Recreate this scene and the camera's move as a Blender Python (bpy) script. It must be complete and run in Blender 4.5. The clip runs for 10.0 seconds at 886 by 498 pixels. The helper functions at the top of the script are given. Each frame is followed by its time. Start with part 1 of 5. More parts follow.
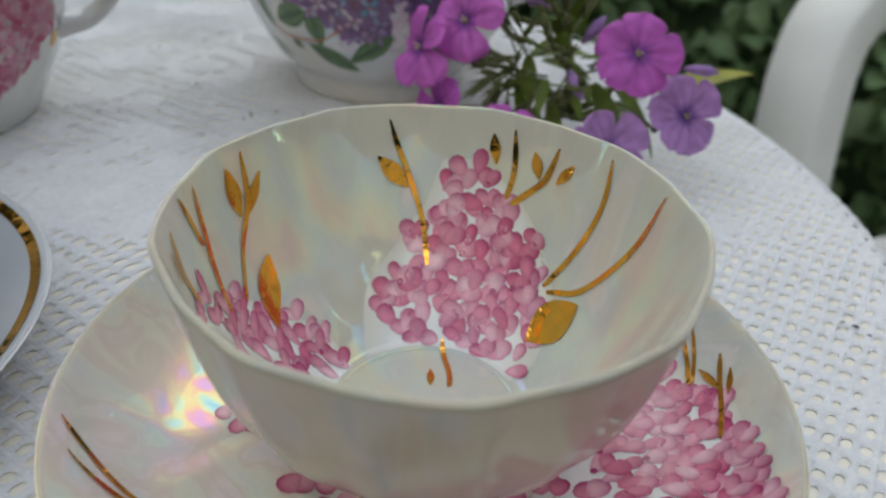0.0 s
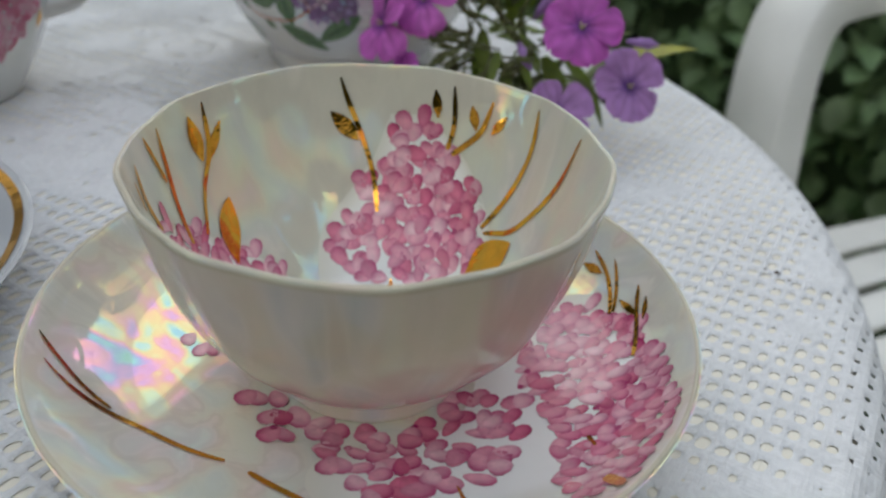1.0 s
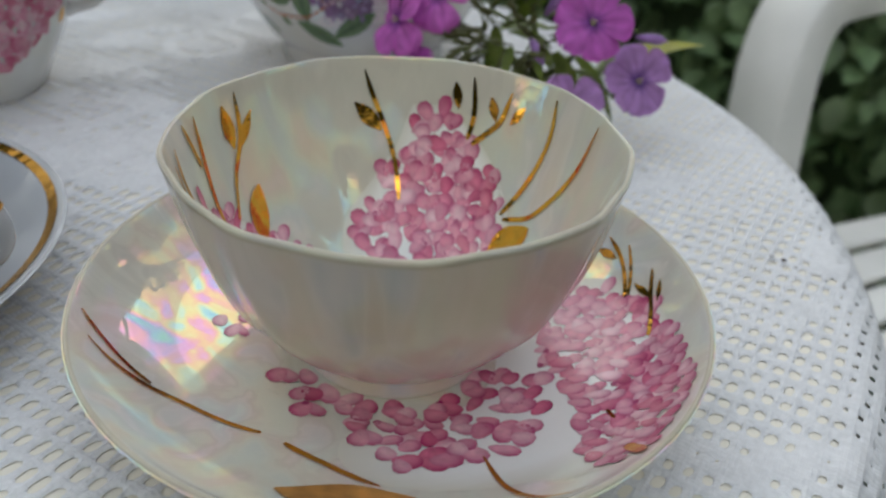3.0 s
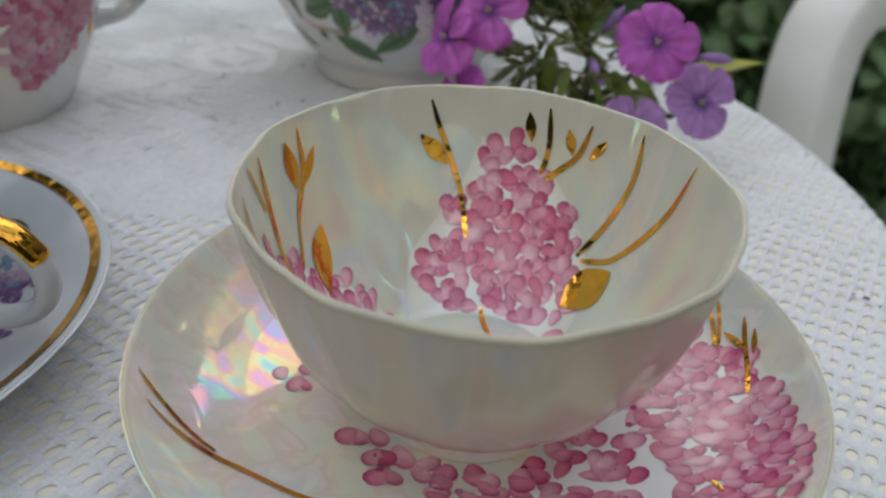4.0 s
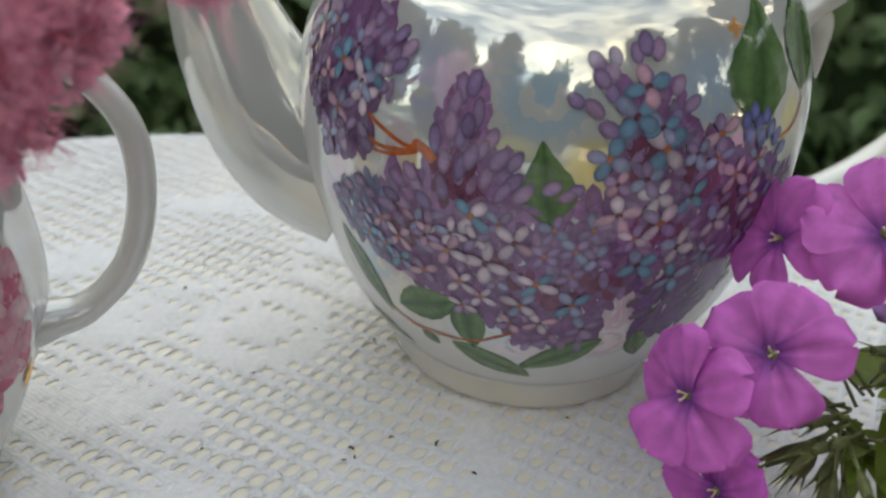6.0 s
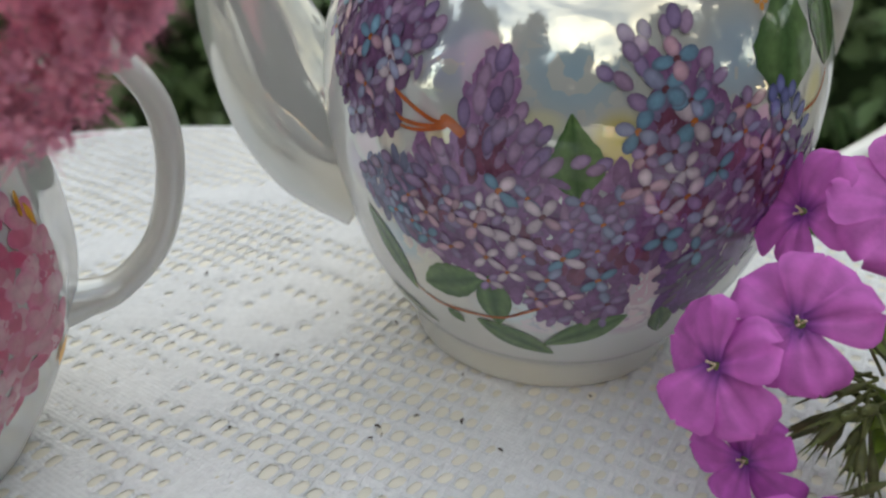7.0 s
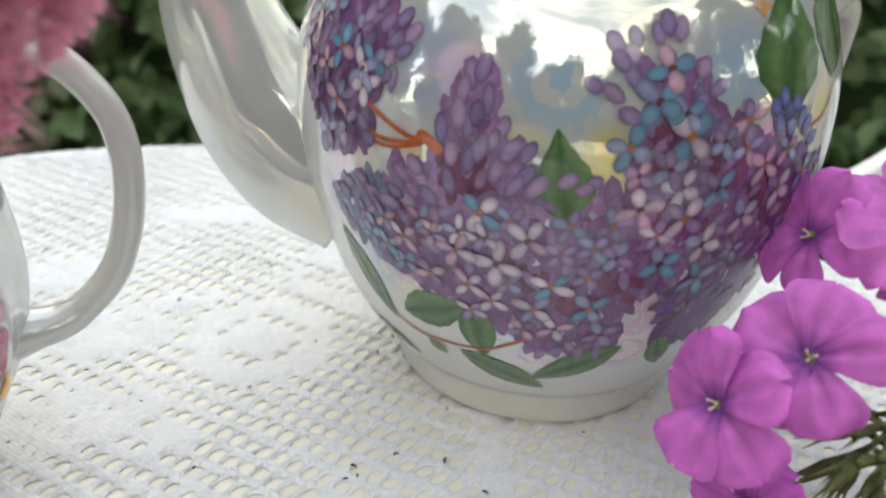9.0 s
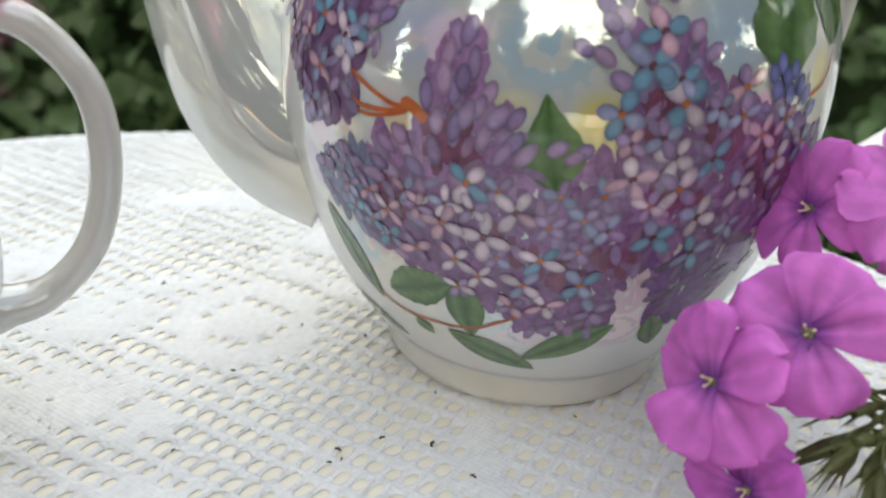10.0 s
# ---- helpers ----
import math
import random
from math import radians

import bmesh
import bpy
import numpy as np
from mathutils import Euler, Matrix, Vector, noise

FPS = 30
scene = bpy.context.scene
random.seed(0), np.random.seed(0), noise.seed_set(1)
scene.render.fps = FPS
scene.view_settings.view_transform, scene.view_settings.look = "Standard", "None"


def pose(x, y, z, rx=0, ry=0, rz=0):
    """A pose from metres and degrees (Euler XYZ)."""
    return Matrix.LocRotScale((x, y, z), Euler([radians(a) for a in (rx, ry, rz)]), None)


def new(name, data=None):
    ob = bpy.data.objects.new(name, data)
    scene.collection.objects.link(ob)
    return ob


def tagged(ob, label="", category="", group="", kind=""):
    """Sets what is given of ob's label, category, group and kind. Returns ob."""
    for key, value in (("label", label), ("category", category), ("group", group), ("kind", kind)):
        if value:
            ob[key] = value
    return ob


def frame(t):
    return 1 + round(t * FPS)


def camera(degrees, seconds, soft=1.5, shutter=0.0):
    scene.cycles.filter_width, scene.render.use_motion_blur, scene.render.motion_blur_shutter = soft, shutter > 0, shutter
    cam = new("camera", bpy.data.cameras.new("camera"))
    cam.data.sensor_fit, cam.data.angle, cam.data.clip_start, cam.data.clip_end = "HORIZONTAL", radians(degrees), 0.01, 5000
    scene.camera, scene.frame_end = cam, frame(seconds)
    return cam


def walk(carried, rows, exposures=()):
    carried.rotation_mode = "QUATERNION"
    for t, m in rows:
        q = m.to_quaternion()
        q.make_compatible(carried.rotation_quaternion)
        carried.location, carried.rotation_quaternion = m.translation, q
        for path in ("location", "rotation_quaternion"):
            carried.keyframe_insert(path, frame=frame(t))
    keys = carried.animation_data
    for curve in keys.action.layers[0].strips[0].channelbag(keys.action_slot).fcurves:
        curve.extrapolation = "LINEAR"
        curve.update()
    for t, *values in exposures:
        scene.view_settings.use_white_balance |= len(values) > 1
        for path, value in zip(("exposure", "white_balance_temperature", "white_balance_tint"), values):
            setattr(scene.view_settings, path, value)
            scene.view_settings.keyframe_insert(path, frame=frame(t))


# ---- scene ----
U = 0.052          # rim radius of the tea cup, the unit of the table-top plan
TABLE = 0.72       # height of the table top
cam = camera(57.52, 10.0, soft=2.4)
cam.data.dof.use_dof = True  # close-up lens: one fixed focus and aperture
cam.data.dof.focus_distance, cam.data.dof.aperture_fstop = 0.178, 14.0
ROWS = [
    (0, 0.057, -2.569, 2.709, 0.58, -33.08, 3.54),
    (0.5, 0.157, -2.758, 2.657, 0.46, -32.90, 3.43),
    (1, 0.333, -3.039, 2.676, 0.27, -32.77, 3.39),
    (1.5, 0.271, -3.232, 2.764, 0.22, -33.19, 3.46),
    (2, 0.300, -3.249, 2.791, 0.09, -32.99, 3.52),
    (2.5, 0.248, -3.230, 2.748, 0.06, -32.90, 3.44),
    (2.7, 0.231, -3.226, 2.680, 0.05, -32.56, 3.49),
    (3.8, 0.046, -3.021, 2.684, 0.12, -32.88, 3.49),
    (4, -0.158, -2.853, 2.697, 0.05, -32.88, 3.69),
    (4.1, -0.297, -2.755, 2.851, 0.02, -32.91, 3.95),
    (4.2, -0.336, -2.622, 2.939, 0.75, -32.45, 3.40),
    (4.3, -0.408, -2.391, 3.028, 0.63, -32.44, 3.65),
    (4.5, -0.480, -1.715, 3.357, 0.11, -31.85, 3.54),
    (4.7, -0.573, -0.991, 3.389, 0.36, -30.64, 3.05),
    (5, -0.855, -0.189, 3.313, -0.65, -30.30, 3.12),
    (5.5, -1.057, 0.266, 2.881, -0.97, -29.28, 3.29),
    (6, -1.266, 0.351, 2.810, -1.21, -29.00, 3.02),
    (6.2, -1.315, 0.429, 2.656, -1.08, -29.11, 2.94),
    (7.3, -1.370, 0.128, 2.749, -1.02, -28.71, 2.42),
    (7.5, -1.370, 0.052, 2.754, -1.18, -28.32, 2.72),
    (8, -1.241, 0.271, 2.840, -0.56, -27.64, 2.24),
    (8.5, -1.346, 0.439, 2.721, -0.72, -27.50, 2.28),
    (9, -1.274, 0.515, 2.624, -0.84, -27.51, 2.40),
    (9.5, -1.264, 0.539, 2.527, -0.96, -27.58, 2.52),
    (10, -1.221, 0.563, 2.485, -0.97, -27.48, 2.62),
]
EXPOSURES = [(0.0, -0.03, 6190, 2.5), (4.3, -0.07, 6240, 2.5), (5.0, 0.25, 6470, 1), (7.4, 0.30, 6490, 1), (8.5, 0.75, 6520, 1), (10.0, 0.84, 6520, 1)]
walk(cam, [(t, pose(U * x, U * y, TABLE + U * z, 90 + pitch, 0, yaw) @ pose(0, 0, 0, 0, 0, roll)) for t, x, y, z, yaw, pitch, roll in ROWS], EXPOSURES)

# ---- world and sun: a bright, thinly clouded evening sky ----
SUN_EL, SUN_AZ = 55.0, 12.0  # degrees up, and turned from +y towards -x


def links(tree, *pairs):
    for a, b in pairs:
        tree.links.new(a, b)


world = bpy.data.worlds.new("evening_sky")
scene.world = world
world.use_nodes = True
wt = world.node_tree
wt.nodes.clear()
w_out, w_bg = wt.nodes.new("ShaderNodeOutputWorld"), wt.nodes.new("ShaderNodeBackground")
w_sky = wt.nodes.new("ShaderNodeTexSky")
w_sky.sky_type, w_sky.sun_disc = "NISHITA", False
w_sky.sun_elevation, w_sky.sun_rotation = radians(SUN_EL), radians(SUN_AZ)
w_co, w_map, w_noise = wt.nodes.new("ShaderNodeTexCoord"), wt.nodes.new("ShaderNodeMapping"), wt.nodes.new("ShaderNodeTexNoise")
w_map.inputs["Scale"].default_value = (1.6, 1.6, 5.0)
w_noise.inputs["Scale"].default_value, w_noise.inputs["Detail"].default_value = 1.7, 7.0
w_noise.inputs["Roughness"].default_value = 0.6
w_ramp = wt.nodes.new("ShaderNodeValToRGB")
w_ramp.color_ramp.elements[0].position, w_ramp.color_ramp.elements[1].position = 0.40, 0.66
w_ramp.color_ramp.elements[0].color, w_ramp.color_ramp.elements[1].color = (0.25, 0.25, 0.25, 1), (1, 1, 1, 1)
w_cloud = wt.nodes.new("ShaderNodeValToRGB")
w_cloud.color_ramp.elements[0].position, w_cloud.color_ramp.elements[1].position = 0.42, 0.72
w_cloud.color_ramp.elements[0].color, w_cloud.color_ramp.elements[1].color = (10.5, 10.5, 10.9, 1), (14.0, 13.2, 12.1, 1)
w_mix = wt.nodes.new("ShaderNodeMix")
w_mix.data_type = "RGBA"
w_sep, w_rise, w_glow = wt.nodes.new("ShaderNodeSeparateXYZ"), wt.nodes.new("ShaderNodeMapRange"), wt.nodes.new("ShaderNodeMix")
w_rise.inputs["From Min"].default_value, w_rise.inputs["From Max"].default_value = 0.0, 0.9
w_warm = wt.nodes.new("ShaderNodeMix")  # warm at the horizon, cool overhead
w_warm.data_type = "RGBA"
w_warm.inputs["A"].default_value, w_warm.inputs["B"].default_value = (2.6, 2.22, 1.72, 1), (0.65, 0.70, 0.79, 1)
w_glow.data_type, w_glow.blend_type = "RGBA", "MULTIPLY"
w_glow.inputs["Factor"].default_value = 1.0
links(wt, (w_co.outputs["Generated"], w_sep.inputs["Vector"]), (w_sep.outputs["Z"], w_rise.inputs["Value"]),
      (w_mix.outputs["Result"], w_glow.inputs["A"]), (w_rise.outputs["Result"], w_warm.inputs["Factor"]), (w_warm.outputs["Result"], w_glow.inputs["B"]))
links(wt, (w_co.outputs["Generated"], w_map.inputs["Vector"]), (w_map.outputs["Vector"], w_noise.inputs["Vector"]),
      (w_noise.outputs["Fac"], w_ramp.inputs["Fac"]), (w_noise.outputs["Fac"], w_cloud.inputs["Fac"]),
      (w_ramp.outputs["Color"], w_mix.inputs["Factor"]), (w_sky.outputs["Color"], w_mix.inputs["A"]),
      (w_cloud.outputs["Color"], w_mix.inputs["B"]), (w_glow.outputs["Result"], w_bg.inputs["Color"]),
      (w_bg.outputs["Background"], w_out.inputs["Surface"]))
w_bg.inputs["Strength"].default_value = 0.137

sun_data = bpy.data.lights.new("sun", "SUN")
sun_data.energy, sun_data.angle, sun_data.color = 0.55, radians(50), (1.0, 0.93, 0.84)
sun = new("sun", sun_data)
sun.matrix_world = pose(0, 0, 6, SUN_EL - 90, 0, SUN_AZ)


# ---- materials ----
def material(name, color, rough=0.5, metal=0.0, grain=0.0, scale=40.0, bump=0.0, bump_scale=200.0, tint=False, ior=1.5,
             film=0.0, film_scale=14.0, film_ior=2.0, streak=0.0, subsurface=0.0, spread=0.0, ribs=0.0, translucent=0.0):
    """Principled surface: colour varied by noise at two scales, fine relief, and on request painted tints or a lustre film."""
    m = bpy.data.materials.new(name)
    m.use_nodes = True
    t = m.node_tree
    n = t.nodes
    p = n["Principled BSDF"]
    p.inputs["Roughness"].default_value, p.inputs["Metallic"].default_value, p.inputs["IOR"].default_value = rough, metal, ior
    co = n.new("ShaderNodeTexCoord")
    base = n.new("ShaderNodeRGB")
    base.outputs[0].default_value = (*color, 1)
    out = base.outputs[0]
    if tint:
        at = n.new("ShaderNodeAttribute")
        at.attribute_name = "tint"
        out = at.outputs["Color"]
    for size, amount in ((scale, grain), (scale * 0.13, grain * 0.7)):
        if not amount:
            continue
        nz, mp, mx = n.new("ShaderNodeTexNoise"), n.new("ShaderNodeMapRange"), n.new("ShaderNodeMix")
        nz.inputs["Scale"].default_value, nz.inputs["Detail"].default_value = size, 5.0
        mp.inputs["From Min"].default_value, mp.inputs["From Max"].default_value = 0.3, 0.7
        mp.inputs["To Min"].default_value, mp.inputs["To Max"].default_value = 1 - amount, 1 + amount * 0.6
        mx.data_type, mx.blend_type = "RGBA", "MULTIPLY"
        mx.inputs["Factor"].default_value = 1.0
        links(t, (co.outputs["Object"], nz.inputs["Vector"]), (nz.outputs["Fac"], mp.inputs["Value"]), (out, mx.inputs["A"]), (mp.outputs["Result"], mx.inputs["B"]))
        out = mx.outputs["Result"]
    if spread:
        oi, ge, ad, hs = n.new("ShaderNodeObjectInfo"), n.new("ShaderNodeNewGeometry"), n.new("ShaderNodeMath"), n.new("ShaderNodeHueSaturation")
        ad.operation = "ADD"
        mp, mh = n.new("ShaderNodeMapRange"), n.new("ShaderNodeMapRange")
        mp.inputs["From Max"].default_value = mh.inputs["From Max"].default_value = 2.0
        mp.inputs["To Min"].default_value, mp.inputs["To Max"].default_value = 1 - spread, 1 + spread
        mh.inputs["To Min"].default_value, mh.inputs["To Max"].default_value = 0.5 - spread * 0.05, 0.5 + spread * 0.05
        links(t, (oi.outputs["Random"], ad.inputs[0]), (ge.outputs["Random Per Island"], ad.inputs[1]), (ad.outputs[0], mp.inputs["Value"]), (ad.outputs[0], mh.inputs["Value"]),
              (mp.outputs["Result"], hs.inputs["Value"]), (mh.outputs["Result"], hs.inputs["Hue"]), (out, hs.inputs["Color"]))
        out = hs.outputs["Color"]
    links(t, (out, p.inputs["Base Color"]))
    if bump:
        nz, bp = n.new("ShaderNodeTexNoise"), n.new("ShaderNodeBump")
        nz.inputs["Scale"].default_value, nz.inputs["Detail"].default_value = bump_scale, 4.0
        bp.inputs["Strength"].default_value, bp.inputs["Distance"].default_value = bump, 0.001
        links(t, (co.outputs["Object"], nz.inputs["Vector"]), (nz.outputs["Fac"], bp.inputs["Height"]), (bp.outputs["Normal"], p.inputs["Normal"]))
    if ribs:
        h = None
        for turn in (-29.0, 59.0):
            mp, wv = n.new("ShaderNodeMapping"), n.new("ShaderNodeTexWave")
            mp.inputs["Rotation"].default_value = (0, 0, radians(-turn))
            wv.inputs["Scale"].default_value, wv.inputs["Distortion"].default_value = 240.0, 1.5
            links(t, (co.outputs["Object"], mp.inputs["Vector"]), (mp.outputs["Vector"], wv.inputs["Vector"]))
            if h is None:
                h = wv.outputs["Fac"]
            else:
                ad = n.new("ShaderNodeMath")
                ad.operation = "ADD"
                links(t, (h, ad.inputs[0]), (wv.outputs["Fac"], ad.inputs[1]))
                h = ad.outputs[0]
        bp = n.new("ShaderNodeBump")
        bp.inputs["Strength"].default_value, bp.inputs["Distance"].default_value = ribs, 0.0006
        links(t, (h, bp.inputs["Height"]), (bp.outputs["Normal"], p.inputs["Normal"]))
    if film:
        nz, mp = n.new("ShaderNodeTexNoise"), n.new("ShaderNodeMapRange")
        nz.inputs["Scale"].default_value, nz.inputs["Detail"].default_value, nz.inputs["Distortion"].default_value = film_scale, 3.0, 0.8
        mp.inputs["From Min"].default_value, mp.inputs["From Max"].default_value = 0.25, 0.75
        mp.inputs["To Min"].default_value, mp.inputs["To Max"].default_value = film * 0.55, film * 1.45
        way = n.new("ShaderNodeMapping")
        way.inputs["Scale"].default_value = (1, 1, 0.22 if streak else 1)  # a brushed-on lustre runs down the wall
        if streak:
            bp = n.new("ShaderNodeBump")
            bp.inputs["Strength"].default_value, bp.inputs["Distance"].default_value = streak, 0.001
            links(t, (nz.outputs["Fac"], bp.inputs["Height"]), (bp.outputs["Normal"], p.inputs["Normal"]))
        links(t, (co.outputs["Object"], way.inputs["Vector"]), (way.outputs["Vector"], nz.inputs["Vector"]), (nz.outputs["Fac"], mp.inputs["Value"]), (mp.outputs["Result"], p.inputs["Thin Film Thickness"]))
        p.inputs["Thin Film IOR"].default_value = film_ior
    if subsurface:
        p.inputs["Subsurface Weight"].default_value, p.inputs["Subsurface Scale"].default_value = subsurface, 0.004
    if translucent:
        tr, mx = n.new("ShaderNodeBsdfTranslucent"), n.new("ShaderNodeMixShader")
        mx.inputs["Fac"].default_value = translucent
        links(t, (out, tr.inputs["Color"]), (p.outputs["BSDF"], mx.inputs[1]), (tr.outputs["BSDF"], mx.inputs[2]), (mx.outputs["Shader"], n["Material Output"].inputs["Surface"]))
    return m


PEARL = material("pearl_lustre_porcelain", (0.69, 0.66, 0.565), rough=0.03, ior=1.5, film=212, film_scale=75, film_ior=1.85, streak=0.03, grain=0.03, scale=60)
PLATE_PEARL = material("pearl_lustre_plate", (0.81, 0.785, 0.71), rough=0.03, ior=1.5, film=235, film_scale=75, film_ior=2.05, streak=0.035, grain=0.03, scale=60)
HANDLE_GLAZE = material("soft_lustre_porcelain", (0.63, 0.60, 0.56), rough=0.10, ior=1.5, film=62, film_scale=9, film_ior=1.85, grain=0.03, scale=50)
PORCELAIN = material("white_glazed_porcelain", (0.52, 0.54, 0.57), rough=0.06, ior=1.6, grain=0.03, scale=50)
POT_GLAZE = material("lustre_glazed_porcelain", (0.575, 0.575, 0.58), rough=0.03, ior=1.5, film=66, film_scale=9, film_ior=2.5, grain=0.03, scale=50)
PAINT = material("glazed_paint", (0.7, 0.3, 0.4), rough=0.12, ior=1.6, tint=True, grain=0.16, scale=420)
WHITE_GROUND = material("plain_white_glaze", (0.88, 0.88, 0.87), rough=0.04, ior=1.5, tint=True, grain=0.02, scale=60)
POT_PAINT = material("glazed_print", (0.4, 0.3, 0.5), rough=0.07, ior=1.5, film=66, film_scale=9, film_ior=1.6, tint=True, grain=0.2, scale=500)
POT_WASH = material("glazed_wash", (0.575, 0.575, 0.58), rough=0.03, ior=1.5, film=66, film_scale=9, film_ior=2.5, tint=True, grain=0.05, scale=90)
GOLD = material("burnished_gold", (0.82, 0.42, 0.065), rough=0.04, metal=1.0, grain=0.10, scale=300, bump=0.35, bump_scale=160)
OCHRE = material("matt_gold_lustre", (0.70, 0.35, 0.09), rough=0.3, metal=0.3, grain=0.3, scale=250)
LACE = material("white_cotton_lace", (0.715, 0.72, 0.738), rough=0.9, grain=0.08, scale=500, ribs=0.16)
OUTER_PEARL = material("plain_lustre_outside", (0.63, 0.60, 0.53), rough=0.06, ior=1.5, film=150, film_scale=90, film_ior=1.8, streak=0.08, grain=0.05, scale=40)
RIM = material("cream_glazed_rim", (0.53, 0.49, 0.39), rough=0.18, ior=1.45, grain=0.05, scale=200)
CREAM = material("cream_plastic", (0.80, 0.76, 0.66), rough=0.45, grain=0.08, scale=30)
PLASTIC = material("white_garden_plastic", (0.86, 0.85, 0.82), rough=0.42, grain=0.06, scale=18, bump=0.15, bump_scale=500)
PHLOX = material("phlox_petal", (0.5, 0.07, 0.48), rough=0.6, tint=True, grain=0.12, scale=300, bump=0.25, bump_scale=500, translucent=0.25)
YELLOW_LEAF = material("yellowing_leaf", (0.27, 0.275, 0.012), rough=0.5, grain=0.25, scale=150, translucent=0.25)
STEM = material("green_stem", (0.12, 0.15, 0.045), rough=0.6, grain=0.3, scale=200)
SEPAL = material("dark_sepal", (0.15, 0.165, 0.055), rough=0.6, grain=0.4, scale=300, spread=0.4)
LEAF = material("phlox_leaf", (0.165, 0.245, 0.028), rough=0.5, grain=0.25, scale=150, bump=0.3, bump_scale=300, spread=0.3, translucent=0.2)
PINK = material("spirea_petal", (0.80, 0.40, 0.56), rough=0.7, grain=0.2, scale=300, spread=0.45, translucent=0.25)
HEDGE = material("hedge_leaf", (0.20, 0.28, 0.13), rough=0.5, grain=0.3, scale=30, spread=0.6, translucent=0.3)
# dark green backing colour that stands in for shade deep in the hedge
DARK = material("hedge_shade_backing", (0.045, 0.07, 0.03), rough=0.9, grain=0.5, scale=12)
GRASS = material("lawn", (0.05, 0.09, 0.025), rough=0.9, grain=0.5, scale=9)
BARK = material("bark", (0.10, 0.075, 0.05), rough=0.9, grain=0.4, scale=15)
TREE = material("tree_leaf", (0.065, 0.095, 0.055), rough=0.6, spread=0.5, grain=0.2, scale=2)
CANE = material("weathered_cane", (0.55, 0.42, 0.33), rough=0.7, grain=0.2, scale=60)
CRUMB = material("dark_crumb", (0.06, 0.04, 0.03), rough=0.9)
SPIREA_STEM = material("pinkish_stem", (0.46, 0.17, 0.21), rough=0.7, grain=0.2, scale=200)
STAMEN = material("pale_stamen", (0.72, 0.55, 0.42), rough=0.6)


# ---- building helpers ----
def thing(name, at, label, category, group="", kind="", turn=0.0):
    ob = new(name)
    ob.empty_display_size = 0.02
    ob.matrix_world = pose(*at, 0, 0, turn)
    return tagged(ob, label, category, group, kind)


def finish(bm, name, mat, smooth=True):
    me = bpy.data.meshes.new(name)
    for f in bm.faces:
        f.smooth = smooth
    bm.to_mesh(me)
    bm.free()
    for one in (mat if isinstance(mat, (list, tuple)) else (mat,)):
        me.materials.append(one)
    return me


def part(name, bm, mat, parent=None, label="", smooth=True, at=None):
    """Links a bmesh, or a mesh that is shared, as one object under a thing or a part."""
    me = bm if isinstance(bm, bpy.types.Mesh) else finish(bm, name, mat, smooth)
    ob = new(name, me)
    if parent:
        ob.parent = parent
    if at is not None:
        ob.matrix_basis = at
    return tagged(ob, label)


def P(x, y, z=0.0):
    """A place of the table-top plan in metres."""
    return (U * x, U * y, TABLE + U * z)


def curve_points(pts, n=8):
    """A smooth line through the points (Catmull-Rom)."""
    pts = np.array(pts, float)
    out = []
    for i in range(len(pts) - 1):
        a, b, c, d = pts[max(i - 1, 0)], pts[i], pts[i + 1], pts[min(i + 2, len(pts) - 1)]
        for k in range(n):
            t = k / n
            out.append(0.5 * (2 * b + (c - a) * t + (2 * a - 5 * b + 4 * c - d) * t * t + (3 * b - a - 3 * c + d) * t ** 3))
    out.append(pts[-1])
    return np.array(out)


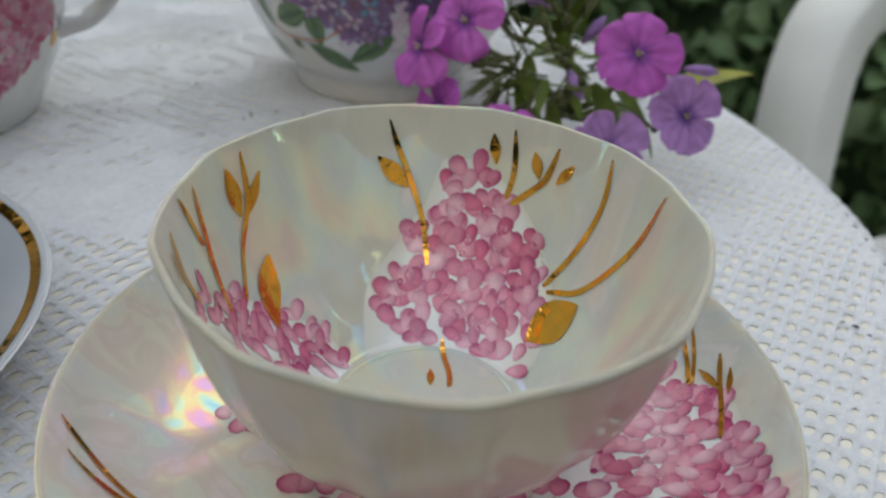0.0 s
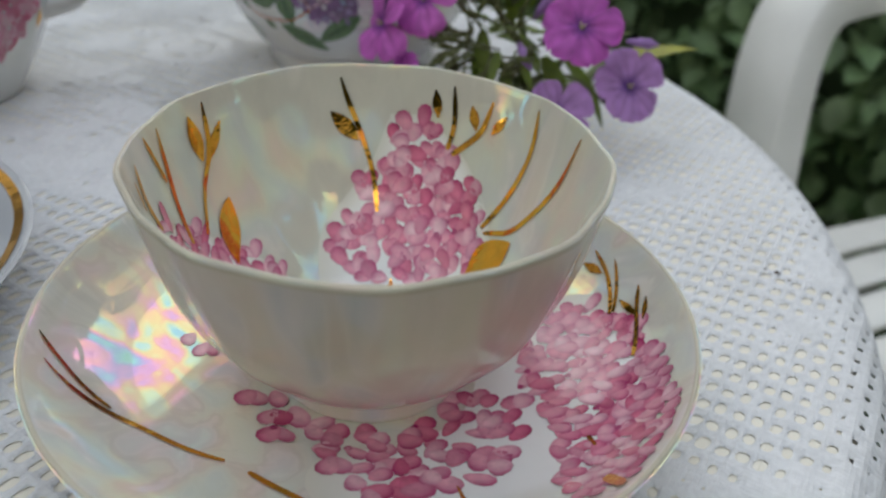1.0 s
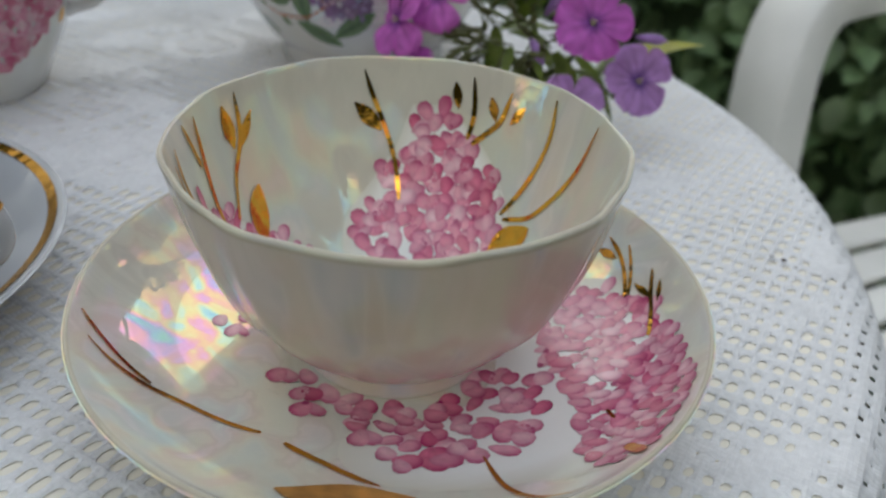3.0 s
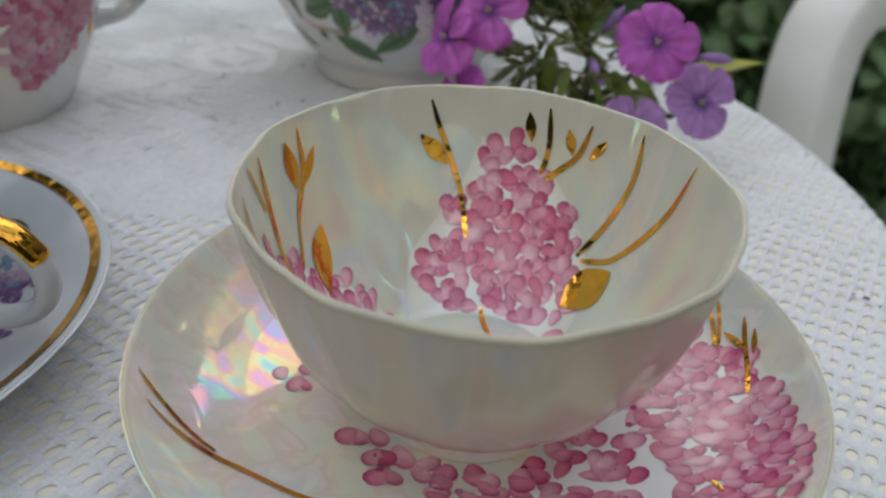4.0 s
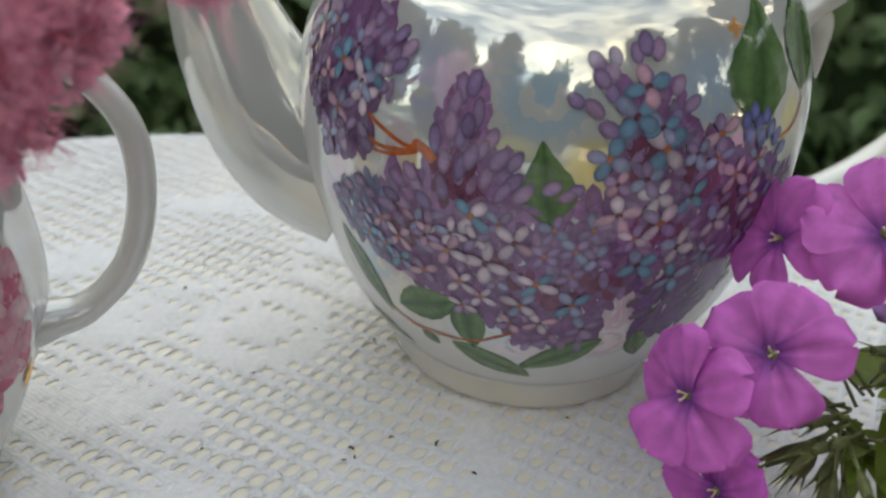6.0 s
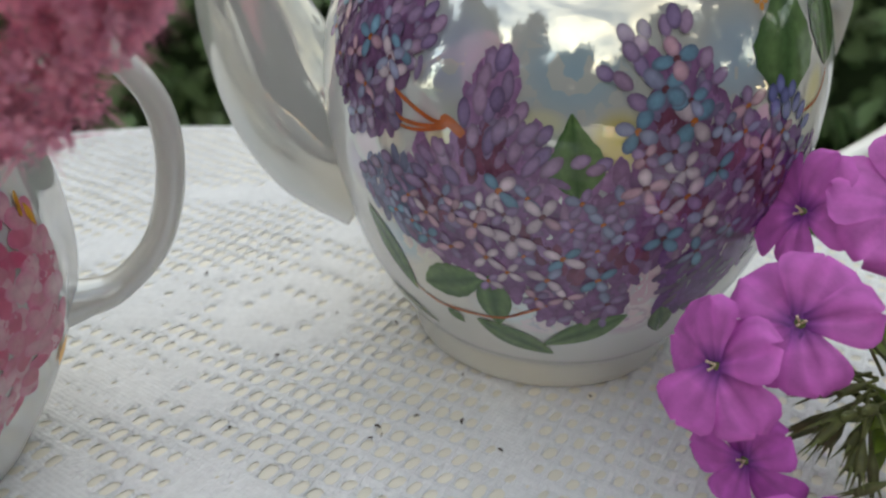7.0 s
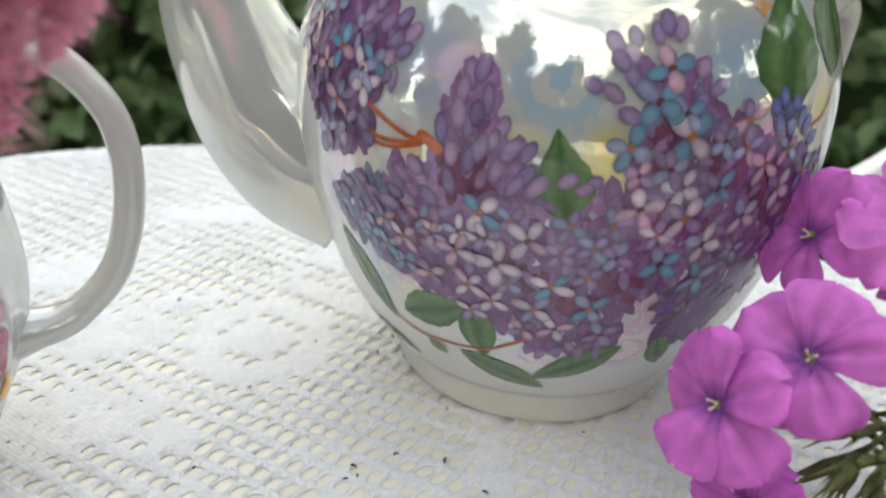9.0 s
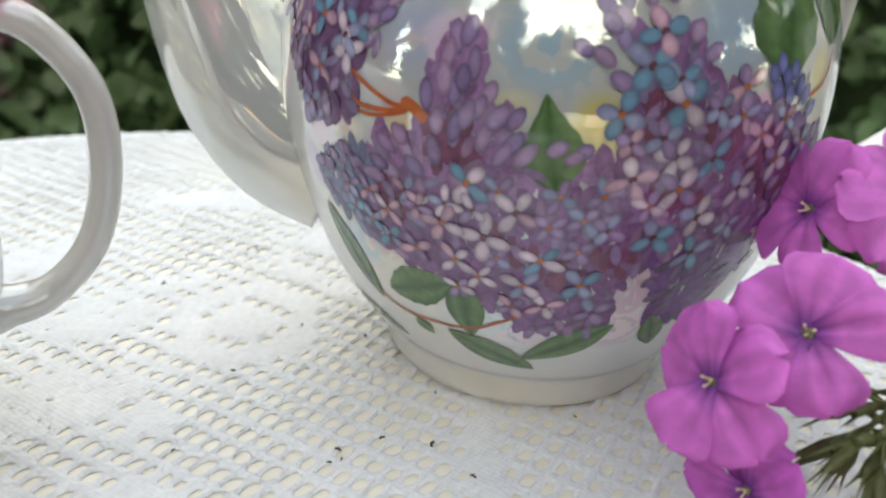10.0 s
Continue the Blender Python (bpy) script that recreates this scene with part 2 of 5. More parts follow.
class Turned:
    """A turned surface in plan units about its own axis: a profile of (radius, height), softly lobed on request."""

    def __init__(self, profile, lobes=0, depth=0.0, low=0.0, high=1.0, start=0):
        self.q = curve_points(profile, 8)
        self.run = np.r_[0, np.cumsum(np.hypot(*np.diff(self.q, axis=0).T))]
        self.run = self.run - self.run[8 * start]
        self.lobes, self.depth, self.low, self.high = lobes, depth, low, high

    def lobe(self, th, z):
        if not self.lobes:
            return 1.0
        w = min(max((z - self.low) / (self.high - self.low), 0.0), 1.0)
        uneven = 1.3 * math.cos(9 * th + 0.4) + 0.7 * math.cos(0.5 * self.lobes * th + 0.6) + 0.5 * math.cos(5 * th + 2.0) + 0.4 * math.cos(13 * th + 1.1)
        return 1.0 + self.depth * (w + 10.0 * w * (1 - w)) * (math.cos(self.lobes * th) + 0.3 * math.cos(0.5 * self.lobes * th + 0.6)) + self.depth * w * w * uneven

    def at(self, deg, s, off=0.0):
        r, z = np.interp(s, self.run, self.q[:, 0]), np.interp(s, self.run, self.q[:, 1])
        r2, z2 = np.interp(s + 0.01, self.run, self.q[:, 0]), np.interp(s + 0.01, self.run, self.q[:, 1])
        r1, z1 = np.interp(s - 0.01, self.run, self.q[:, 0]), np.interp(s - 0.01, self.run, self.q[:, 1])
        dr, dz = r2 - r1, z2 - z1
        n = math.hypot(dr, dz) or 1.0
        th = math.radians(deg)
        r = r * self.lobe(th, z) + off * dz / n
        z = z - off * dr / n
        return Vector((U * r * math.cos(th), U * r * math.sin(th), U * z))

    def radius(self, s):
        return max(float(np.interp(s, self.run, self.q[:, 0])), 0.08)

    def mesh(self, segments=96):
        bm = bmesh.new()
        rings = []
        for r, z in self.q:
            ring = []
            for k in range(segments):
                th = 2 * math.pi * k / segments
                rr = r * self.lobe(th, z)
                ring.append(bm.verts.new((U * rr * math.cos(th), U * rr * math.sin(th), U * z)))
            rings.append(ring)
        for a, b in zip(rings, rings[1:]):
            for k in range(segments):
                bm.faces.new((a[k], a[(k + 1) % segments], b[(k + 1) % segments], b[k]))
        for ring in (rings[0], rings[-1]):
            if (ring[0].co - ring[segments // 2].co).length < 0.02 * U:
                bmesh.ops.contextual_create(bm, geom=ring)
        bmesh.ops.recalc_face_normals(bm, faces=bm.faces)
        return bm


class Brush:
    """Flat painted marks that lie on a turned surface; side is +1 outside, -1 inside."""

    def __init__(self, surface, side=1, seed=0):
        self.surface, self.side, self.rng = surface, side, random.Random(seed)
        self.bm = bmesh.new()
        self.layer = self.bm.verts.layers.float_color.new("tint")
        self.lift = 0.004

    def vert(self, deg, s, color, up=0.0):
        v = self.bm.verts.new(self.surface.at(deg, s, self.side * (self.lift + up)))
        v[self.layer] = (*color, 1)
        return v

    def offset(self, deg, s, du, dv):
        return deg + math.degrees(du / self.surface.radius(s)), s + dv

    def petal(self, deg, s, length, width, angle, inner, outer, up=0.0, n=9, point=0.0, crescent=False, edge=0.8, drop=0.0):
        """An oval dab, darker at its edge; angle in degrees from the round of the surface."""
        ca, sa = math.cos(math.radians(angle)), math.sin(math.radians(angle))
        mid = self.vert(deg, s, inner, up)
        rings = []
        for f in (0.55, 1.0):
            ring = []
            for k in range(n):
                a = 2 * math.pi * k / n
                x, y = f * length / 2 * math.cos(a), f * width / 2 * math.sin(a) * (1 - point * abs(math.cos(a)) ** 3) * (1 + drop * math.cos(a))
                mixv = min(1.0, max(0.0, 0.26 + 0.62 * f * math.cos(a - 0.8)) ** 1.7 + (0.30 if f == 1.0 else 0.0)) if crescent else (0.25 if f < 1 else edge)
                c = [i + (o - i) * mixv for i, o in zip(inner, outer)]
                ring.append(self.vert(*self.offset(deg, s, x * ca - y * sa, x * sa + y * ca), c, up))
            rings.append(ring)
        for k in range(n):
            j = (k + 1) % n
            self.bm.faces.new((mid, rings[0][k], rings[0][j]))
            self.bm.faces.new((rings[0][k], rings[1][k], rings[1][j], rings[0][j]))

    def patch(self, spans, color, up=0.0, n=10, rim=None):
        """An area of glaze given as rows (s, from degree, to degree), fading to the rim colour."""
        line = curve_points(spans, 4)
        rim = rim or color
        m = len(line) - 1
        rows = []
        for i, (s, lo, hi) in enumerate(line):
            row = []
            for k in range(n + 1):
                f = min(1.0, 4.5 * min(k, n - k) / n, 5.0 * (m - i) / m)
                row.append(self.vert(lo + (hi - lo) * k / n, s, [x + (y - x) * f for x, y in zip(rim, color)], up))
            rows.append(row)
        for p, q in zip(rows, rows[1:]):
            for k in range(n):
                self.bm.faces.new((p[k], p[k + 1], q[k + 1], q[k]))

    def stroke(self, pts, width, color, up=0.0, taper=(0.25, 0.6), end=None):
        line = curve_points(pts, 6)
        n = len(line)
        last = None
        for i, (deg, s) in enumerate(line):
            a, b = line[max(i - 1, 0)], line[min(i + 1, n - 1)]
            r = self.surface.radius(s)
            tx, ty = math.radians(b[0] - a[0]) * r, b[1] - a[1]
            d = math.hypot(tx, ty) or 1
            f = i / (n - 1)
            w = width / 2 * min(1.0, taper[0] + 3.2 * f, taper[1] + 4 * (1 - f))
            c = color if end is None else [x + (y - x) * f for x, y in zip(color, end)]
            pair = [self.vert(*self.offset(deg, s, -ty / d * w * k, tx / d * w * k), c, up) for k in (-1, 1)]
            if last:
                self.bm.faces.new((last[0], last[1], pair[1], pair[0]))
            last = pair

    def leaf(self, a, b, width, color, dark, up=0.0, tooth=0.0, skew=1.0):
        """A pointed leaf from a to b with a darker half."""
        n = 12
        rows = []
        r = self.surface.radius((a[1] + b[1]) / 2)
        tx, ty = math.radians(b[0] - a[0]) * r, b[1] - a[1]
        d = math.hypot(tx, ty) or 1
        for i in range(n + 1):
            f = i / n
            deg, s = a[0] + (b[0] - a[0]) * f, a[1] + (b[1] - a[1]) * f
            w = width / 2 * (math.sin(math.pi * min(f ** skew * 0.92 + 0.04, 1)) ** 1.1) * (1 + (tooth if i % 2 else 0))
            if i in (0, n):
                w = 0.004
            rows.append([self.vert(*self.offset(deg, s, -ty / d * w * k, tx / d * w * k), c, up) for k, c in ((-1, dark), (-0.5, color), (0, dark), (0.5, color), (1, color))])
        for p, q in zip(rows, rows[1:]):
            for k in range(4):
                self.bm.faces.new((p[k], p[k + 1], q[k + 1], q[k]))

    def spots(self, spans, gap, jitter=0.3):
        """Places spread over a cluster given as rows (s, from degree, to degree)."""
        out = []
        spans = sorted(spans)
        s = spans[0][0]
        row = 0
        ss = [x[0] for x in spans]
        while s <= spans[-1][0] + 1e-6:
            lo, hi = np.interp(s, ss, [x[1] for x in spans]), np.interp(s, ss, [x[2] for x in spans])
            step = math.degrees(gap / self.surface.radius(s))
            deg = lo + (step / 2 if row % 2 else 0.0)
            while deg <= hi + 0.3 * step:
                out.append((deg + self.rng.uniform(-jitter, jitter) * step, s + self.rng.uniform(-jitter, jitter) * gap))
                deg += step
            s += gap * 0.86
            row += 1
        self.rng.shuffle(out)
        return out

    def cut(self, name, mat, parent, label=""):
        """Makes what was painted since the last cut a part of its own."""
        ob = part(name, self.bm, mat, parent, label)
        self.bm = bmesh.new()
        self.layer = self.bm.verts.layers.float_color.new("tint")
        return ob


def tube(bm, line, radii, segments=10, flat=1.0, cap=True, side=None):
    """A round or flattened bar along a line; radii may be one number or one per point; side is the wide direction."""
    line = [Vector(p) for p in line]
    n = len(line)
    rings = []
    prev = None
    for i, p in enumerate(line):
        d = (line[min(i + 1, n - 1)] - line[max(i - 1, 0)]).normalized()
        if side is not None:
            u = Vector(side)
            u = (u - d * u.dot(d)).normalized()
        else:
            u = prev if prev else d.orthogonal()
            u = (u - d * u.dot(d)).normalized()
            prev = u
        v = d.cross(u)
        r = radii[i] if isinstance(radii, (list, tuple, np.ndarray)) else radii
        rings.append([bm.verts.new(p + u * (r * flat * math.cos(a)) + v * (r * math.sin(a))) for a in (2 * math.pi * k / segments for k in range(segments))])
    for a, b in zip(rings, rings[1:]):
        for k in range(segments):
            j = (k + 1) % segments
            bm.faces.new((a[k], a[j], b[j], b[k]))
    if cap:
        bm.faces.new(rings[0][::-1])
        bm.faces.new(rings[-1])
    return rings


def in_plane(points, deg, n=6):
    """Plan-unit points (radius, height) in the upright plane at an angle, as metres."""
    c, s = math.cos(radians(deg)), math.sin(radians(deg))
    return [Vector((U * r * c, U * r * s, U * z)) for r, z in curve_points(points, n)]


# ---- ground, hedge, trees ----
def blob_grid(bm, w, h, place):
    rows = [[bm.verts.new(place(i / w, j / h)) for i in range(w + 1)] for j in range(h + 1)]
    for a, b in zip(rows, rows[1:]):
        for k in range(w):
            bm.faces.new((a[k], a[k + 1], b[k + 1], b[k]))


bm = bmesh.new()
ring_r = [0.0, 1, 2, 4, 8, 16, 40, 120, 600]
rings = []
for r in ring_r[1:]:
    rings.append([bm.verts.new((r * math.cos(a), r * math.sin(a), 0.03 * math.sin(3 * a + r) if 1 < r < 60 else 0.0)) for a in (2 * math.pi * k / 48 for k in range(48))])
bmesh.ops.contextual_create(bm, geom=rings[0])
for a, b in zip(rings, rings[1:]):
    for k in range(48):
        bm.faces.new((a[k], a[(k + 1) % 48], b[(k + 1) % 48], b[k]))
tagged(part("ground", bm, GRASS), "mown green lawn under the garden table", "ground", kind="structure")


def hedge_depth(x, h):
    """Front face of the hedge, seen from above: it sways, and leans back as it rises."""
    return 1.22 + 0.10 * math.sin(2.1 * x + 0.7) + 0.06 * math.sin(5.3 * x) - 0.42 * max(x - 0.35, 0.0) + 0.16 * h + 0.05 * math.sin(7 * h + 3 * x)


# one sheet behind the leaves, its dark colour playing the hedge's inner shade
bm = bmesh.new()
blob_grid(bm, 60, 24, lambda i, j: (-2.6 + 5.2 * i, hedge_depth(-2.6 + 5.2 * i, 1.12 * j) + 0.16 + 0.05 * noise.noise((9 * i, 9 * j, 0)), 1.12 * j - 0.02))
tagged(part("hedge_shade_sheet", bm, DARK), "dark green backing sheet standing in for shade inside the hedge", "hedge", kind="stuff")


def leaf_blade(bm, m, size, ratio=0.62, fold=0.16, n=5, droop=0.15):
    """One pointed oval leaf, folded along its midrib, base at the origin of m, tip along x."""
    rows = []
    for i in range(n + 1):
        f = i / n
        w = ratio * 0.5 * math.sin(math.pi * min(0.06 + f * 0.94, 1.0)) ** 0.75 * (1.15 - 0.45 * f)
        if i == n:
            w = 0.004
        z = -droop * f * f
        rows.append([bm.verts.new(m @ Vector((size * f, size * w * k, size * (z + fold * abs(k) * w * 2)))) for k in (-1, 0, 1)])
    for a, b in zip(rows, rows[1:]):
        for k in range(2):
            bm.faces.new((a[k], a[k + 1], b[k + 1], b[k]))


rng = random.Random(5)
bm = bmesh.new()
for k in range(15000):
    x = rng.uniform(-2.7, 2.7)
    h = (1.14 + 0.22 * noise.noise((2.3 * x, 5.0, 0.0)) + 0.10 * noise.noise((9 * x, 1.0, 0.0))) * rng.random() ** 0.95
    y = hedge_depth(x, h) + rng.uniform(-0.06, 0.16) + 0.10 * noise.noise((x * 4, h * 4, 2.0))
    back = k >= 12000  # the far side is leafy too
    if back:
        y += rng.uniform(0.20, 0.30)
    yaw, pitch, roll = rng.gauss(90 if back else -90, 55), rng.gauss(25, 25), rng.gauss(0, 35)
    m = pose(x, y, h, roll, pitch, yaw)
    leaf_blade(bm, m, rng.uniform(0.030, 0.070), ratio=rng.uniform(0.55, 0.85))
tagged(part("hedge_leaves", bm, HEDGE), "dense dark green hedge leaves behind the table", "hedge foliage", kind="stuff")


def tree_mesh(seed, height, spread):
    r = random.Random(seed)
    trunk, crown = bmesh.new(), bmesh.new()
    tube(trunk, [(0, 0, -0.1), (0.05, 0.02, height * 0.3), (0.0, 0.08, height * 0.6), (0.05, 0, height * 0.9)], [0.22, 0.17, 0.11, 0.03], 10)
    tips = []
    for k in range(40):
        z = height * r.uniform(0.05, 0.95)
        a = r.uniform(0, 6.28)
        reach = spread * math.sqrt(max(0.05, 1 - abs(z / height - 0.5) * 1.7)) * r.uniform(0.6, 1.05)
        end = (reach * math.cos(a), reach * math.sin(a), z + r.uniform(0.0, 0.5))
        tube(trunk, [(0, 0, z * 0.75), (end[0] * 0.5, end[1] * 0.5, z * 0.92), end], [0.06, 0.04, 0.012], 5)
        tips.append((end, r.uniform(0.45, 0.95)))
    for k in range(15000):
        (cx, cy, cz), rad = tips[r.randrange(len(tips))]
        d = Vector((r.gauss(0, 1), r.gauss(0, 1), r.gauss(0, 0.8))).normalized() * rad * r.random() ** 0.4
        m = pose(cx + d.x, cy + d.y, cz + d.z, r.uniform(0, 360), r.uniform(0, 360), r.uniform(0, 360))
        leaf_blade(crown, m, r.uniform(0.14, 0.32), n=2)
    return finish(trunk, "trunk", BARK), finish(crown, "crown", TREE)


TREES = [tree_mesh(1, 5.6, 2.0), tree_mesh(2, 7.2, 2.3)]
for k, (a, d, size) in enumerate(((262, 11, 1.0), (240, 9.5, 0.9), (284, 11, 1.0), (306, 9.5, 1.0), (216, 10, 1.1), (335, 9, 1.0), (190, 9, 1.0), (2, 8.5, 1.0), (172, 9, 1.0), (32, 7.0, 1.05), (141, 7, 1.0), (158, 8.5, 1.0), (78, 22, 0.9), (103, 24, 0.9), (251, 13, 0.72), (273, 14, 0.66), (295, 13, 0.8), (318, 12, 0.75), (228, 12.5, 0.8), (262, 14, 0.8), (285, 15, 0.7), (50, 8.5, 0.85), (241, 14, 0.85), (306, 14, 0.85))):
    tree = thing("garden_tree", (d * math.cos(radians(a)), d * math.sin(radians(a)), 0), "leafy green garden tree beyond the lawn", "tree", "trees round the lawn", turn=37 * k)
    tr, cr = TREES[k % 2]
    part("trunk", tr, BARK, tree, at=Matrix.Scale(size, 4))
    part("crown", cr, TREE, tree, "dense green leafy crown", at=Matrix.Scale(size, 4))
for k in range(16):
    a, d, size = 210 + 8 * k, 9.0 + 0.8 * math.sin(3 * k), 0.36 + 0.06 * math.sin(5 * k)
    shrub = thing("garden_shrub", (d * math.cos(radians(a)), d * math.sin(radians(a)), 0), "low leafy green shrub along the lawn", "shrub", "shrubs along the lawn", turn=53 * k)
    tr, cr = TREES[k % 2]
    part("stem", tr, BARK, shrub, at=Matrix.Scale(size, 4))
    part("crown", cr, TREE, shrub, "dense green leaves", at=Matrix.Diagonal((size * 1.35, size * 1.35, size, 1)))

# ---- table and cloth ----
TC, TR = (-2.65, 2.03), 5.50
table = thing("garden_table", (U * TC[0], U * TC[1], 0), "round white plastic garden table under a lace cloth", "table")
top = Turned([(0.001, -0.016), (4.9, -0.016), (5.1, -0.016), (5.38, -0.018), (5.46, -0.045), (5.518, -0.11), (5.53, -0.2), (5.53, -0.45), (5.48, -0.6), (5.3, -0.6), (5.25, -0.4), (5.1, -0.3), (4.9, -0.3), (0.001, -0.3)])
part("tabletop", top.mesh(96), CREAM, table, "cream plastic tabletop", at=pose(0, 0, TABLE))
leg = bmesh.new()
tube(leg, [(0, 0, 0), (0, 0, 0.3), (0, 0, TABLE - 0.3 * U)], [0.016, 0.02, 0.024], 12)
leg = finish(leg, "leg", PLASTIC)
for k in range(4):
    part("leg", leg, PLASTIC, table, at=pose(0.19 * math.cos(radians(45 + 90 * k)), 0.19 * math.sin(radians(45 + 90 * k)), 0))

cloth = thing("tablecloth", P(*TC), "white openwork lace tablecloth spread over the round table", "tablecloth")
LA, LB = np.array((0.0775, -0.0425)), np.array((0.0690, 0.1130))  # one mesh of the net along its two thread directions
SOLIDS = [(-2.0, 1.98, 1.15, 0.47, 8), (-3.02, 3.62, 0.44, 0.22, 22), (-3.05, 4.32, 0.36, 0.17, 20), (1.72, 2.08, 0.34, 0.13, 10), (2.66, 1.16, 0.15, 0.20, 20), (2.33, 0.56, 0.20, 0.085, 28),
          (-3.7, 5.0, 0.5, 0.16, 30), (-1.7, 5.3, 0.45, 0.15, -20), (0.7, 4.9, 0.45, 0.2, 30), (-4.6, 1.6, 0.6, 0.3, -30), (-1.3, -2.2, 0.5, 0.2, 20), (-2.75, 6.0, 0.6, 0.15, 5)]  # worked leaves: centre, half axes, turn
BANDS = [([(1.05, -0.35), (1.2, -0.44), (1.35, -0.55), (1.5, -0.635), (1.7, -0.66), (2.0, -0.61), (2.4, -0.48)], 0.075), ([(-3.3, 2.62), (-3.15, 2.47), (-2.92, 2.38), (-2.65, 2.41), (-2.45, 2.52), (-2.35, 2.72), (-2.38, 2.98)], 0.075),
         ([(-2.42, 3.0), (-2.22, 2.88), (-2.08, 2.72), (-1.95, 2.45)], 0.10), ([(-2.62, 4.80), (-2.9, 4.70), (-3.2, 4.52)], 0.05), ([(-0.92, 3.75), (-0.95, 3.45), (-0.93, 3.1), (-0.85, 2.8)], 0.045),
         ([(1.9, 3.3), (2.1, 2.9), (2.45, 2.75)], 0.05), ([(-1.9, -1.2), (-1.2, -1.5), (-0.4, -1.6)], 0.08), ([(-1.3, 4.9), (-1.5, 4.65), (-1.85, 4.85), (-2.2, 5.1)], 0.07)]  # worked stems: line, half width
ROSETTES = [(-2.2, 4.38, 1.0), (-4.4, 4.3, 1.2), (0.2, 5.9, 1.2), (-3.02, 2.92, 0.32), (-2.5, 3.50, 0.30), (-3.6, -0.9, 1.2), (-2.35, 1.1, 0.55)]  # worked scrolls: centre, size
BAND_LINES = [(curve_points(line, 10), half) for line, half in BANDS]


def opening(x, y):
    """How far the lace is open here, 0 to 1: leaves, stems and scrolls are worked dense and edged with small eyelets, the ground is net."""
    edge = 9.0
    for ex, ey, rx, ry, turn in SOLIDS:
        c, s = math.cos(radians(turn)), math.sin(radians(turn))
        u, v = (c * (x - ex) + s * (y - ey)) / rx, (c * (y - ey) - s * (x - ex)) / ry
        k = math.hypot(u, v) * (1 + 0.07 * math.sin(5 * math.atan2(v, u) + ex))
        edge = min(edge, (k - 1.0) * ry)
    for line, half in BAND_LINES:
        edge = min(edge, math.sqrt(((line - (x, y)) ** 2).sum(1).min()) - half)
    for mx, my, size in ROSETTES:
        d, a = math.hypot(x - mx, y - my) / size, math.atan2(y - my, x - mx)
        d -= 0.035 * math.sin(a + mx)
        if d < 0.17 or 0.245 < d < 0.41:
            return 0.0
        if d < 0.51:
            return 0.8
    if edge < 0.0:
        vein = edge < -0.07 and abs(math.sin(9 * x - 6 * y + 2 * math.sin(4 * y))) < 0.10
        return 0.4 if vein else 0.24 if noise.noise((31 * x, 31 * y, 4.0)) > 0.05 else 0.0
    if edge < 0.085:
        return 0.75
    return 0.98 + 0.18 * noise.noise((1.7 * x, 1.7 * y, 7.0))


